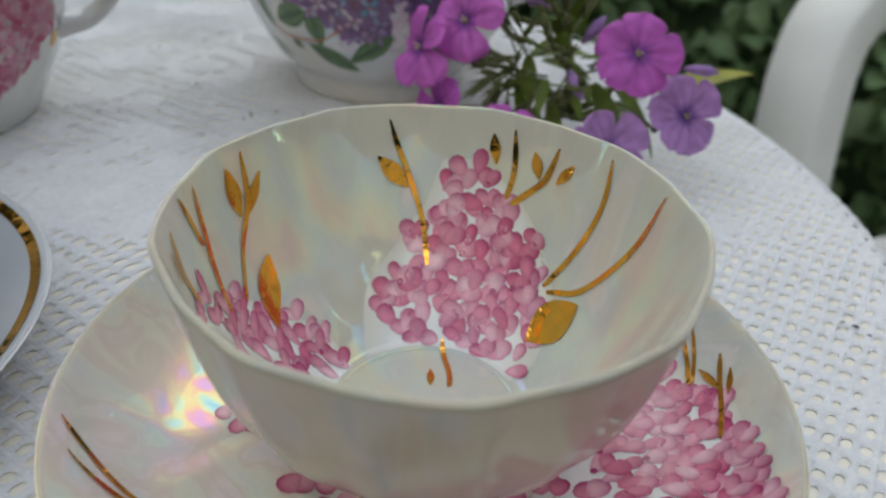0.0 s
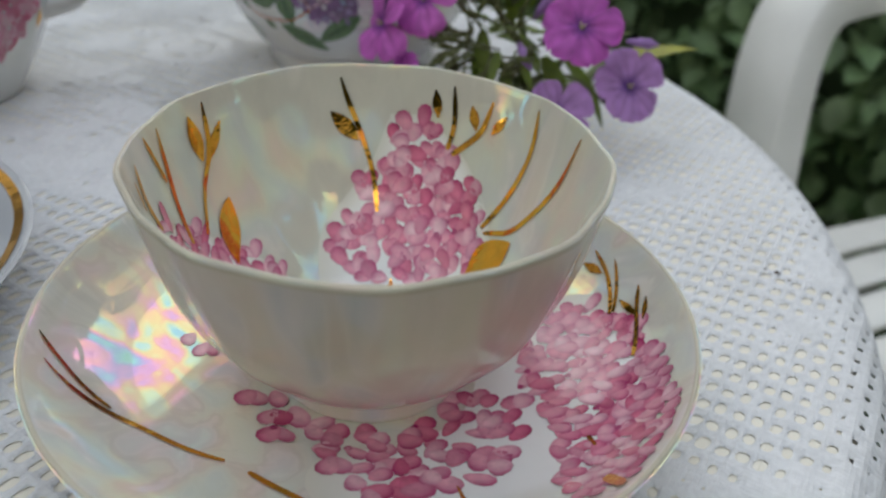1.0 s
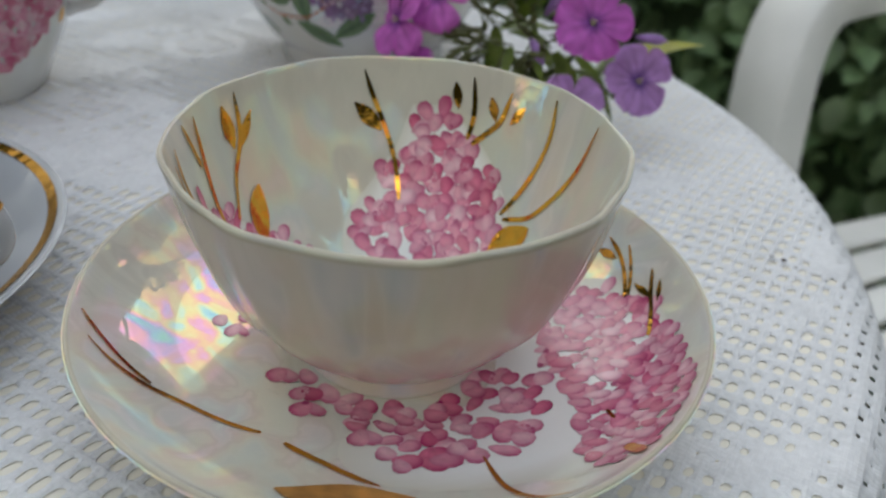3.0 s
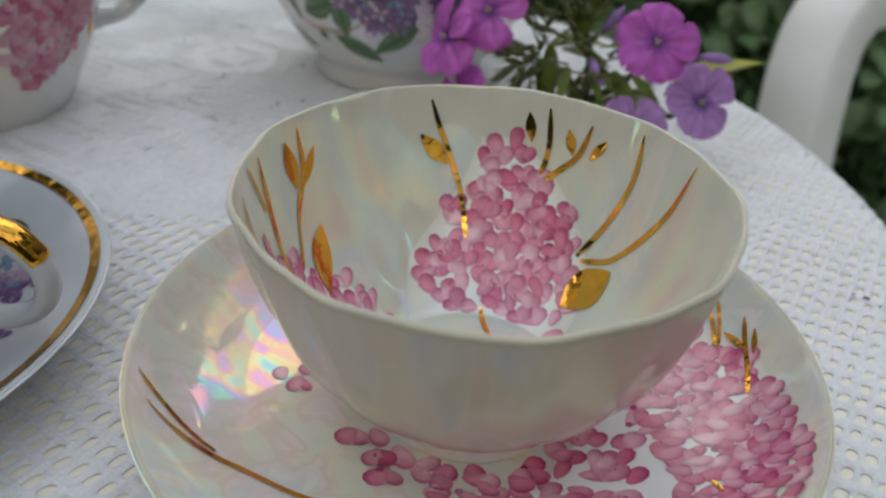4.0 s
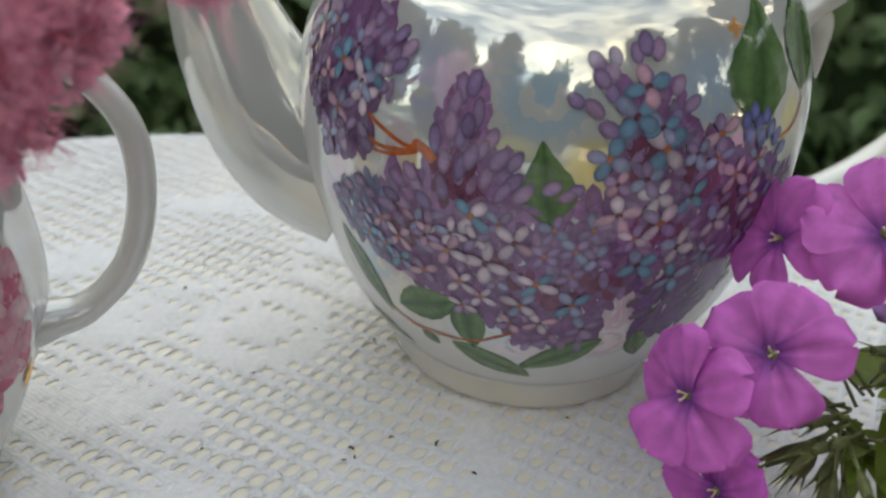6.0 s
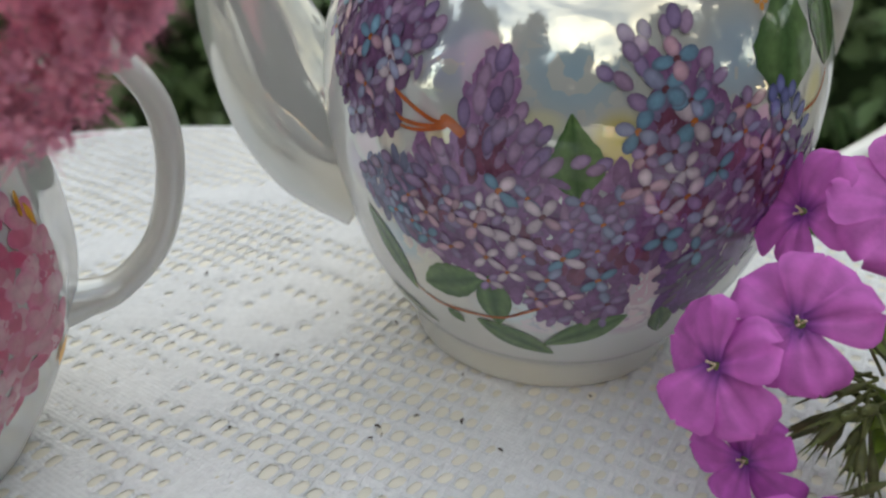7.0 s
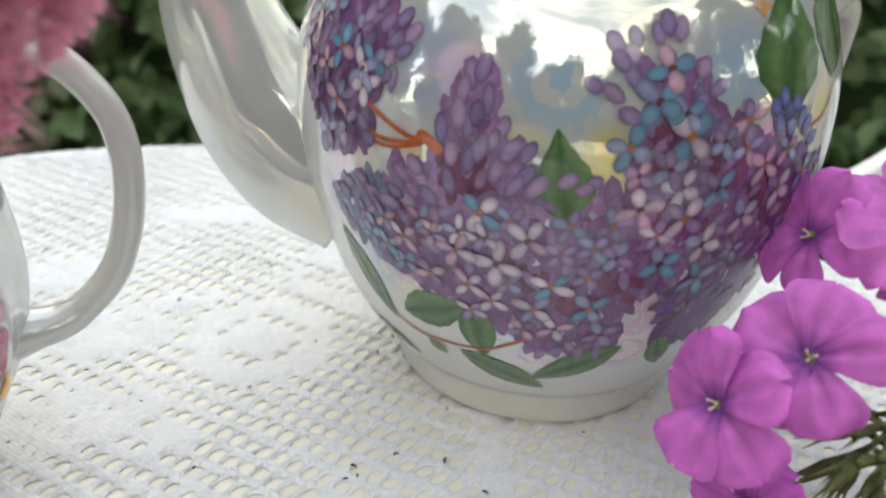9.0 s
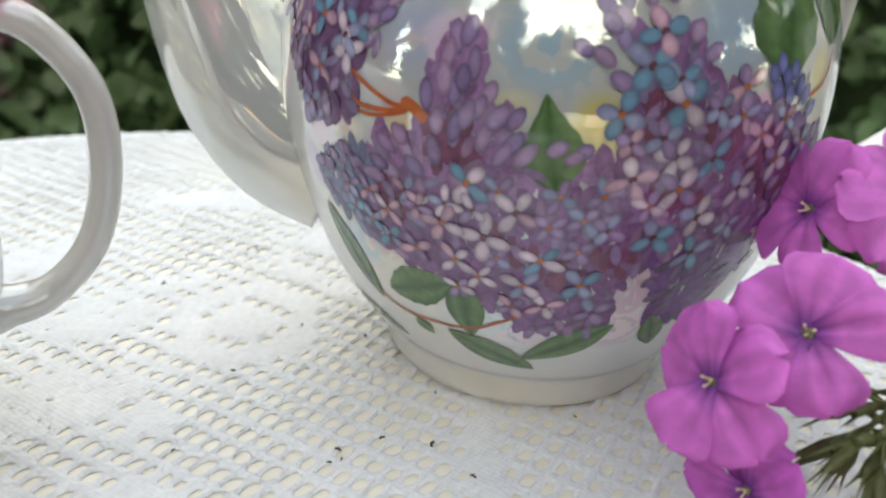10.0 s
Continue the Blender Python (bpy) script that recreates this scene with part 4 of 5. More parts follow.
BLOSSOMS_LOW = [(250.9, 1.493, 0.20, "WB"), (247.1, 1.392, 0.15, "WG"), (246.6, 1.305, 0.18, "PW"), (235.5, 1.299, 0.15, "PW"), (231.3, 1.358, 0.14, "PM"), (241.8, 1.351, 0.14, "PM"), (240.8, 1.147, 0.16, "PM"), (254.2, 1.274, 0.22, "WP"),
                (248.7, 1.139, 0.17, "WP"), (253.2, 1.069, 0.15, "WP"), (249.0, 0.992, 0.14, "MW"), (259.4, 1.401, 0.20, "WP"), (264.2, 1.192, 0.19, "BW"), (261.6, 1.055, 0.18, "GW"), (272.0, 1.077, 0.18, "BG"), (266.0, 0.947, 0.15, "PW")]
BLOSSOMS_SOFT = [(235.2, 1.165, 0.15, "BG"), (239.6, 1.408, 0.14, "GP"), (231.5, 1.224, 0.14, "GB"), (227.0, 1.245, 0.14, "BG"), (226.4, 1.352, 0.13, "MG"), (266.2, 1.479, 0.15, "MG"), (273.2, 1.487, 0.16, "MG"), (270.6, 1.385, 0.15, "MG"),
                 (265.0, 1.350, 0.15, "MM"), (274.8, 1.347, 0.15, "GM"), (270.5, 1.248, 0.14, "MM"), (259.7, 0.927, 0.14, "MP"), (256.4, 1.180, 0.14, "MG"), (275.6, 0.918, 0.17, "MG"), (252.1, 1.387, 0.14, "MW"), (256.3, 1.478, 0.14, "MG")]
BLOSSOMS_RIGHT = [(277.2, 1.556, 0.19, "PW"), (282.9, 1.311, 0.19, "BG"), (285.5, 1.511, 0.20, "WM"), (283.8, 1.635, 0.18, "WP"), (290.3, 1.386, 0.19, "WG"), (291.6, 1.219, 0.18, "GB"), (297.5, 1.486, 0.17, "WG"), (305.2, 1.573, 0.18, "WM"),
                  (300.2, 1.686, 0.17, "PW"), (314.8, 1.375, 0.16, "DP"), (290.7, 1.621, 0.16, "BM"), (280.9, 1.446, 0.14, "MW"), (312.5, 1.608, 0.16, "GM"), (297.7, 1.329, 0.15, "GM"), (307.4, 1.383, 0.15, "MD"), (295.4, 1.766, 0.15, "GP"), (305.6, 1.733, 0.15, "PG")]
BLOSSOMS_HIGH = [(284.2, 1.824, 0.22, "BW"), (278.2, 1.950, 0.20, "BG"), (280.0, 2.061, 0.19, "BP"), (274.1, 1.789, 0.19, "BG"), (295.3, 1.867, 0.18, "PM"), (290.5, 1.799, 0.14, "GM"), (283.1, 1.908, 0.15, "BG"), (281.3, 1.707, 0.16, "GM"),
                 (276.1, 1.688, 0.13, "PM")]
BLOSSOMS_LEFT = [(206.5, 2.098, 0.17, "BP"), (218.4, 1.986, 0.19, "BP"), (225.3, 1.933, 0.17, "GW"), (207.4, 1.857, 0.15, "MD"), (227.7, 1.973, 0.15, "GB"), (226.3, 1.877, 0.17, "WB"), (218.9, 1.788, 0.17, "GP"), (212.6, 1.744, 0.16, "DM"),
                 (203.0, 1.955, 0.16, "MG"), (222.2, 2.064, 0.15, "MG"), (221.9, 1.707, 0.16, "MD"), (216.2, 1.647, 0.15, "GM"), (213.0, 2.13, 0.16, "GM"), (214.0, 1.90, 0.15, "PM")]
BUDS_LEFT = [(229.0, 2.122), (232.5, 2.155), (235.1, 2.106), (231.8, 2.069), (233.9, 2.035), (231.1, 2.004), (230.6, 1.935), (225.6, 2.046), (224.0, 2.136), (226.6, 1.734), (227.8, 1.684), (221.1, 1.638), (226.1, 2.186), (214.9, 1.576)]
BUDS_HIGH = [(270.5, 2.146), (273.8, 2.167), (273.4, 2.111), (271.6, 2.085), (279.3, 2.216), (281.8, 2.197), (277.7, 2.182), (267.3, 2.002), (270.6, 1.977), (273.6, 1.901), (273.6, 2.035), (285.9, 2.062), (288.6, 1.992), (285.5, 1.946)]
BUDS_MIDDLE = [(247.3, 2.000), (249.3, 2.025), (246.3, 1.938), (250.8, 1.921), (249.2, 1.867), (253.6, 1.829), (252.1, 1.774), (247.9, 1.822), (246.0, 1.856), (255.3, 1.752), (258.1, 1.750), (253.3, 1.672), (250.2, 1.747), (243.2, 1.794),
               (238.5, 1.630), (235.8, 1.581), (234.2, 1.498), (239.7, 1.579), (245.1, 1.595), (241.4, 1.518), (236.7, 1.478), (232.8, 1.439), (258.0, 1.665), (260.0, 1.626), (256.3, 1.617), (248.4, 1.697), (245.3, 1.706)]
BUDS_BLUE = [(301.5, 1.90), (303.5, 1.93), (305.0, 1.88), (302.5, 1.84), (307.0, 1.90), (309.0, 1.84), (306.0, 1.82), (311.0, 1.80), (313.5, 1.74)]
BUDS_SOFT = [(264.9, 1.659), (269.0, 1.653), (267.7, 1.629), (225.8, 1.504), (217.7, 1.390), (222.2, 1.452), (228.6, 1.461), (220.5, 1.40)]
DEEP = [(248.6, 1.632), (250.7, 1.596), (235.1, 1.365), (279.9, 1.871), (278.8, 1.709), (276.5, 1.219), (245.5, 1.641), (279.7, 1.792), (259.6, 1.194), (283.7, 1.478), (293.6, 1.707), (268.0, 1.13), (288.0, 1.45), (301.0, 1.60), (309.0, 1.48)]


def blossom(brush, deg, s, size, tones, up, broad=0.3):
    """A printed four-petalled floret; the petals take turns in two tones about an orange or dark eye."""
    turn = brush.rng.uniform(15, 75)
    for k in range(4):
        a = turn + 90 * k + brush.rng.uniform(-14, 14)
        long, wide = size * brush.rng.uniform(0.42, 0.55), size * broad * brush.rng.uniform(0.88, 1.12)
        reach = 0.03 * size + long / 2
        at = brush.offset(deg, s, reach * math.cos(radians(a)), reach * math.sin(radians(a)))
        f = brush.rng.uniform(0.8, 1.18)
        tone = [c * f for c in TONES[tones[k % 2] if brush.rng.random() < 0.8 else tones[0]]]
        brush.petal(*at, long, wide, a, [min(0.75, c * 1.12) for c in tone], [c * 0.38 + p * 0.26 for c, p in zip(tone, PLUM)], up + 0.0003 + 0.0002 * k, n=14, point=0.18, edge=0.9, drop=0.15)
    heart = (0.44, 0.14, 0.04) if brush.rng.random() < 0.55 else (0.16, 0.06, 0.08)
    brush.petal(deg, s, size * 0.18, size * 0.15, turn, heart, [c * 0.6 for c in heart], up + 0.0007, n=7)


b = Brush(POT, 1, 51)
b.lift = 0.0022
for n_c, spans in enumerate(CLUSTERS):
    for k, (deg, s) in enumerate(b.spots(spans, 0.052, 0.45)):
        f = b.rng.uniform(0.75, 1.18)
        tone = [PLUM[0] * f * 1.04, PLUM[1] * f * 0.86, PLUM[2] * f]
        if n_c == 0 and deg < 232:
            tone = [tone[0] * 0.85, tone[1] * 1.7, tone[2] * 1.3]
        elif n_c == 4 or deg > 306:
            tone = [tone[0] * 0.75, tone[1] * 0.6, tone[2] * 0.95]
        elif n_c == 1:
            tone = [tone[0] * 0.8, tone[1] * 0.8, tone[2] * 0.8]
        elif n_c == 2 or s > 1.45 and deg < 275:
            tone = [tone[0] * 1.22, tone[1] * 1.32, tone[2] * 1.2]
        long = b.rng.uniform(0.10, 0.16)
        b.petal(deg, s, long, long * 0.5, b.rng.uniform(50, 130), tone, [c * 0.82 for c in tone], 0.0003 * (k % 6), n=7, point=0.4)
b.lift = 0.0042
for k, (deg, s) in enumerate(DEEP):
    for m in range(9):
        f = b.rng.uniform(0.8, 1.2)
        b.petal(deg + b.rng.gauss(0, 2.2), s + b.rng.gauss(0, 0.04), 0.10, 0.05, b.rng.uniform(60, 120), (0.17 * f, 0.055 * f, 0.10 * f), (0.16 * f, 0.065 * f, 0.12 * f), 0.0001 * m, n=7, point=0.3)
tagged(b.cut("lilac_shade", POT_PAINT, pot, "mottled plum ground of the printed lilac"), kind="stuff")
b = Brush(POT, 1, 52)
b.lift = 0.0050
for n_c, spans in enumerate(CLUSTERS):  # soft, half-hidden petals between the clear blossoms
    for k, (deg, s) in enumerate(b.spots(spans, 0.080, 0.45)):
        if n_c == 2 and s < 1.62 or b.rng.random() < 0.4:
            continue
        f = b.rng.uniform(0.8, 1.2) * (0.62 if n_c == 4 or deg > 310 else 1.0)
        base = TONES["BGMM"[k % 4]] if n_c in (1, 3) or deg < 232 else TONES["MMGP"[k % 4]]
        tone = [(0.22 * c + 0.78 * p) * f for c, p in zip(base, PLUM)]
        way = b.rng.uniform(20, 70) if n_c == 4 else b.rng.uniform(20, 160)
        b.petal(deg, s, b.rng.uniform(0.07, 0.115), b.rng.uniform(0.036, 0.05), way, [c * 1.06 for c in tone], [c * 0.80 for c in tone], 0.0002 * (k % 7), n=8, point=0.2)
tagged(b.cut("lilac_depth", POT_PAINT, pot, "soft violet petals between the blossoms"), kind="stuff")
b.lift = 0.0066
for buds, root in ((BUDS_LEFT, (221, 1.88)), (BUDS_HIGH, (281, 1.90)), (BUDS_MIDDLE, (247, 1.42)), (BUDS_SOFT, (250, 1.45)), (BUDS_BLUE, (306, 1.60))):
    for k, (deg, s) in enumerate(buds):
        f = b.rng.uniform(0.85, 1.2)
        tone = [c * f for c in ((0.26, 0.18, 0.32), (0.21, 0.15, 0.29), (0.31, 0.21, 0.34))[k % 3]]
        if buds is BUDS_BLUE:
            tone = [0.15 * f, 0.16 * f, 0.36 * f]
        way = math.degrees(math.atan2(s - root[1] + 0.05, radians(deg - root[0]) * 1.2)) + b.rng.uniform(-12, 12)
        long = b.rng.uniform(0.095, 0.13) if buds is BUDS_MIDDLE else b.rng.uniform(0.075, 0.10)
        b.petal(deg, s, long, b.rng.uniform(0.052, 0.066), way, [c * 1.2 for c in tone], [c * 0.56 for c in tone], 0.0006 * (k % 5), n=12, point=0.12, edge=0.9)
        b.cut("printed_bud", POT_PAINT, pot)
b.lift = 0.0072
for group, broad in ((BLOSSOMS_SOFT, 0.29), (BLOSSOMS_LOW, 0.26), (BLOSSOMS_RIGHT, 0.28), (BLOSSOMS_HIGH, 0.32), (BLOSSOMS_LEFT, 0.29)):
    for k, (deg, s, size, tones) in enumerate(group):
        blossom(b, deg, s, size, tones, 0.0010 * (k % 3) + (0.0 if group is BLOSSOMS_SOFT else 0.0012), broad)
        b.cut("printed_floret", POT_PAINT, pot)
b = Brush(POT, 1, 53)
b.lift = 0.0044
GREEN, GREEN_DARK = (0.125, 0.20, 0.08), (0.06, 0.115, 0.042)
for p, q, w in (((307.2, 2.38), (305, 1.86), 0.31), ((262.4, 1.845), (265.4, 1.50), 0.19), ((328, 2.46), (321, 1.95), 0.28), ((231.5, 0.84), (248, 1.0), 0.17), ((249, 1.02), (251, 0.68), 0.14), ((245, 0.68), (266.3, 0.438), 0.145),
                ((281.5, 0.83), (262.7, 0.535), 0.145), ((216, 1.18), (227.6, 0.74), 0.12), ((210, 0.62), (229, 0.455), 0.08), ((289.5, 0.86), (294, 0.63), 0.10), ((236.5, 0.69), (240.5, 0.60), 0.06)):
    b.leaf(p, q, w * 1.2, GREEN, GREEN_DARK, tooth=0.08 if w > 0.15 else 0.0, skew=1.45 if p[1] > 1.5 else 0.9)
    b.cut("printed_leaf", POT_PAINT, pot)
b = Brush(POT, 1, 54)
b.lift = 0.0048
for line, w in (([(226.4, 1.83), (230.2, 1.787), (236.5, 1.735), (239.5, 1.738)], 0.018), ([(225.6, 1.745), (230, 1.70), (236, 1.705), (240, 1.735)], 0.018), ([(226, 1.68), (232.5, 1.672), (238.9, 1.71), (240, 1.735)], 0.015), ([(238.5, 1.752), (240.5, 1.742), (243.4, 1.70)], 0.045),
                ([(322, 1.93), (318, 1.82), (310, 1.78)], 0.016), ([(227, 0.785), (231, 0.735), (236.7, 0.708), (250.3, 0.732), (257, 0.808), (262.4, 0.885)], 0.015)):
    b.stroke(line, w, (0.42, 0.11, 0.03))
    b.cut("printed_twig", POT_PAINT, pot)
for k in range(4):
    b.petal(299.5 + 1.1 * math.cos(1.57 * k), 2.26 + 0.022 * math.sin(1.57 * k), 0.035, 0.025, 90 * k, (0.66, 0.34, 0.10), (0.62, 0.26, 0.07), n=7)
b.cut("printed_floret", POT_PAINT, pot, "tiny orange printed flower")
GLAZE_TONE = (0.575, 0.575, 0.58)
b.lift = 0.0012
for k, (deg, s) in enumerate(b.spots(CLUSTERS[0], 0.17, 0.3)):
    tone = (0.44, 0.34, 0.50) if deg < 245 else (0.52, 0.36, 0.47) if deg > 275 else (0.42, 0.40, 0.52)
    b.petal(deg, s, 0.34, 0.30, 0, tone, GLAZE_TONE, 0.00004 * (k % 8), n=14, edge=1.0)
tagged(b.cut("soft_wash", POT_WASH, pot, "soft mauve wash round the printed lilac"), kind="stuff")
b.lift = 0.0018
# printed colour washes; the last three paint a blue-grey tree reflection into the colour
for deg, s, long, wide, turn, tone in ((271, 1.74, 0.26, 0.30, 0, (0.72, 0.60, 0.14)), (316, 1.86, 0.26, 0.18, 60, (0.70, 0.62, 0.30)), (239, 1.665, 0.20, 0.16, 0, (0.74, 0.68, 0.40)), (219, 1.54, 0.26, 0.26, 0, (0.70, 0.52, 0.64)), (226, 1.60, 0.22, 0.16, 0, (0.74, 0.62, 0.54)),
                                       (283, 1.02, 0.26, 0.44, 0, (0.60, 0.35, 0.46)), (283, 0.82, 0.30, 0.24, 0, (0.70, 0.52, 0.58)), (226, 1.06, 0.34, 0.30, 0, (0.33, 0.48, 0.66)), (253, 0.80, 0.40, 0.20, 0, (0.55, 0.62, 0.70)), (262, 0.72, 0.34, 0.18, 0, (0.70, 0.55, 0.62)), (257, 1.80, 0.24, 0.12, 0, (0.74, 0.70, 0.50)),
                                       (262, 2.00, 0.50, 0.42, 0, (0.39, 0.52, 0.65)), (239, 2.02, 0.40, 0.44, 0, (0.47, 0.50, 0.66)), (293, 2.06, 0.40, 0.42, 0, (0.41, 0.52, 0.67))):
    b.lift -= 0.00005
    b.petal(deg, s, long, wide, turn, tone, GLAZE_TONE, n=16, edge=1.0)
    b.cut("colour_and_reflection_wash", POT_WASH, pot)

# ---- creamer jug with spirea ----
jug = thing("cream_jug", P(-3.91, 3.05), "white porcelain cream jug painted with pink lilac, holding flowers", "jug", "tea things")
JUG = Turned([(0.001, 0.05), (0.56, 0.05), (0.58, 0.0), (0.66, 0.0), (0.70, 0.05), (0.83, 0.3), (0.96, 0.6), (1.025, 0.9), (1.01, 1.2), (0.965, 1.42), (0.95, 1.55), (0.935, 1.575), (0.91, 1.55), (0.91, 1.4), (0.94, 1.2), (0.945, 0.9), (0.88, 0.6), (0.75, 0.25), (0.001, 0.12)], 14, 0.006, 0.1, 1.0, start=3)
part("body", JUG.mesh(120), POT_GLAZE, jug, "softly fluted glossy body")
bm = bmesh.new()
line = in_plane([(0.90, 1.44), (0.98, 1.66), (1.12, 1.82), (1.29, 1.78), (1.455, 1.53), (1.475, 1.20), (1.375, 0.86), (1.18, 0.66), (1.00, 0.62), (0.84, 0.62)], 25)
tube(bm, line, list(U * np.interp(np.linspace(0, 1, len(line)), [0, 0.15, 0.75, 0.87, 1], [0.10, 0.066, 0.066, 0.085, 0.14])), 16, flat=1.3, side=(-math.sin(radians(25)), math.cos(radians(25)), 0))
part("handle", bm, HANDLE_GLAZE, jug, "slender ear-shaped handle")
b = Brush(JUG, 1, 61)
lilac(b, jug, [(0.40, 322, 331), (0.5, 318, 342), (0.7, 315, 352), (0.86, 319, 358), (1.07, 320, 360), (1.2, 326, 359), (1.35, 333, 356), (1.5, 341, 352), (1.64, 344, 348)], 0.135, 0.096, 0.082, 100, 40, 0.70)
b = Brush(JUG, 1, 62)
b.lift = 0.0075
for line, w in (([(298, 0.08), (306, 0.45), (310, 0.66)], 0.05), ([(356, 1.50), (355, 1.40)], 0.03)):
    b.stroke(line, w * 0.68, GOLD_BROWN)
    b.cut("gold_stem", GOLD, jug)
b.leaf((357, 1.44), (358, 1.34), 0.035, GOLD_LIGHT, GOLD_BROWN)
b.cut("gold_leaf", GOLD, jug)
b.leaf((360, 0.80), (358, 0.66), 0.05, GOLD_LIGHT, GOLD_BROWN)
b.cut("gold_leaf", GOLD, jug)

spirea = thing("spirea_sprig", P(-3.5, 3.1, 0.15), "drooping pink spirea plumes standing in the jug", "flowers")
PLUMES = [((-2.26, 2.35, 2.24), 0.15), ((-2.38, 2.37, 2.06), 0.14), ((-2.47, 2.32, 1.96), 0.13), ((-2.56, 2.25, 1.95), 0.09), ((-2.18, 2.44, 2.25), 0.11), ((-2.60, 2.21, 2.16), 0.14), ((-2.77, 2.11, 2.30), 0.18), ((-2.08, 2.29, 2.45), 0.10), ((-1.79, 2.19, 2.47), 0.065), ((-2.39, 2.29, 2.45), 0.24), ((-2.88, 2.07, 2.45), 0.35)]
base = Vector((-3.5, 3.1, 0.15))
for c, r in PLUMES:
    bm = bmesh.new()
    way = [base, Vector((-3.42, 3.0, 1.2)), Vector((-3.30, 2.92, 1.85)), (Vector((-3.05, 2.78, 2.2)) + Vector(c)) / 2 + Vector((0, 0, 0.12)), Vector(c)]
    tube(bm, [(Vector(p) - base) * U for p in curve_points(way, 4)], list(np.linspace(0.0010, 0.0003, 17)), 6)
    part("stem", bm, SPIREA_STEM, spirea)
bm = bmesh.new()
rng = random.Random(8)


def tiny_blossom(bm, m, size):
    for k in range(5):
        a = 2 * math.pi * k / 5
        o = [Vector((f * math.cos(a + d), f * math.sin(a + d), 0.3 * f * f)) for f, d in ((0.05, 0), (0.55, -0.5), (0.92, -0.38), (1.05, 0), (0.92, 0.38), (0.55, 0.5))]
        bm.faces.new([bm.verts.new(m @ (p * size)) for p in o])
    for k in range(8):
        a, b2 = rng.uniform(0, 6.28), rng.uniform(0.2, 1.3)
        tip = Vector((math.cos(a) * b2, math.sin(a) * b2, rng.uniform(1.1, 2.4) if k < 6 else rng.uniform(2.2, 4.2))) * size
        s = Vector((-math.sin(a), math.cos(a), 0)) * size * 0.05
        bm.faces.new([bm.verts.new(m @ p) for p in (s, -s, tip)])


for c, r in PLUMES:
    for k in range(int(1500 * r * r) + 50):
        d = Vector((rng.gauss(0, 1), rng.gauss(0, 1), rng.gauss(0, 1))).normalized() * r * rng.random() ** 0.35
        p = (Vector(c) + d - base) * U
        q = d.to_track_quat("Z", "Y").to_matrix().to_4x4()
        tiny_blossom(bm, Matrix.Translation(p) @ q @ pose(0, 0, 0, rng.uniform(-40, 40), rng.uniform(-40, 40), rng.uniform(0, 360)), U * rng.uniform(0.030, 0.046))
tagged(part("blossoms", bm, PINK, spirea, "many tiny fluffy pink blossoms"), kind="stuff")

# ---- phlox ----
phlox = thing("phlox_sprig", P(0.8, 2.85, 0.0), "cut sprig of magenta phlox lying on the lace cloth", "flowers")
HUB = Vector((0.82, 2.82, 0.42))
HUBS = [Vector(p) for p in ((0.76, 2.98, 0.98), (0.50, 2.75, 0.66), (0.60, 2.55, 0.44), (1.06, 2.72, 0.58))]
WHICH = (3, 3, 0, 1, 0, 3, 2, 2, 1, 1, 0, 3)
ORIGIN = Vector((0.8, 2.85, 0.0))


def phlox_petal(light, dark, seed):
    """An obovate petal along x with a pale throat and soft ruffle."""
    r = random.Random(seed)
    bm = bmesh.new()
    layer = bm.verts.layers.float_color.new("tint")
    rows = []
    n, w = 9, 10
    lift, curl = r.uniform(-0.06, 0.10), r.uniform(0.05, 0.20)
    for i in range(n + 1):
        f = i / n
        wide = 0.54 * (0.26 + 0.74 * math.sin(min(f * 1.18, 1.0) * math.pi / 2) ** 1.4) * math.sqrt(max(0.0, 1 - max(0.0, (f - 0.62) / 0.38) ** 2.4) + 0.02)
        row = []
        for k in range(w + 1):
            v = 2 * k / w - 1
            notch = -0.05 * (1 - abs(v)) ** 3 if i == n else 0.0
            x = 0.05 + (0.95 + notch) * f
            z = lift * f + 0.05 * math.sin(math.pi * f) - curl * f * f * v * v * 0.9 + 0.045 * math.sin(5 * v + 4 * f + 1.7 * seed) * f * f - 0.06 * math.exp(-(v / 0.22) ** 2) * math.sin(math.pi * f) ** 0.8 - curl * 0.5 * f ** 3
            vert = bm.verts.new((x, wide * v, z))
            c = min(1.0, (f / 0.32)) ** 1.2
            vein = 1 - 0.32 * (abs(math.sin(5 * v + 0.4 * seed)) ** 4) * (1 - 0.6 * f) + 0.22 * max(0.0, f - 0.6) + 0.08 * math.sin(7 * f + 3 * v + seed)
            vert[layer] = (*[(d + (l - d) * c) * vein for d, l in zip(dark, light)], 1)
            row.append(vert)
        rows.append(row)
    for a, b2 in zip(rows, rows[1:]):
        for k in range(w):
            bm.faces.new((a[k], a[k + 1], b2[k + 1], b2[k]))
    bmesh.ops.scale(bm, vec=(0.285 * U,) * 3, verts=bm.verts)
    return finish(bm, "petal", PHLOX)


MAGENTA, LILAC_TONE, EYE_TONE = (0.68, 0.165, 0.64), (0.50, 0.26, 0.62), (0.20, 0.04, 0.32)
PETALS = {0: [phlox_petal(MAGENTA, EYE_TONE, s) for s in range(4)], 1: [phlox_petal(LILAC_TONE, (0.14, 0.05, 0.30), s) for s in range(4, 8)], 3: [phlox_petal((0.52, 0.16, 0.60), EYE_TONE, s) for s in range(11, 14)], 2: [phlox_petal((0.58, 0.12, 0.57), EYE_TONE, s) for s in range(8, 11)]}
throat = bmesh.new()
tube(throat, [(0, 0, 0.004 * U), (0, 0, -0.10 * U), (0, 0, -0.42 * U)], [0.022 * U, 0.018 * U, 0.024 * U], 8)
throat = finish(throat, "floret", SEPAL)
stamens = bmesh.new()
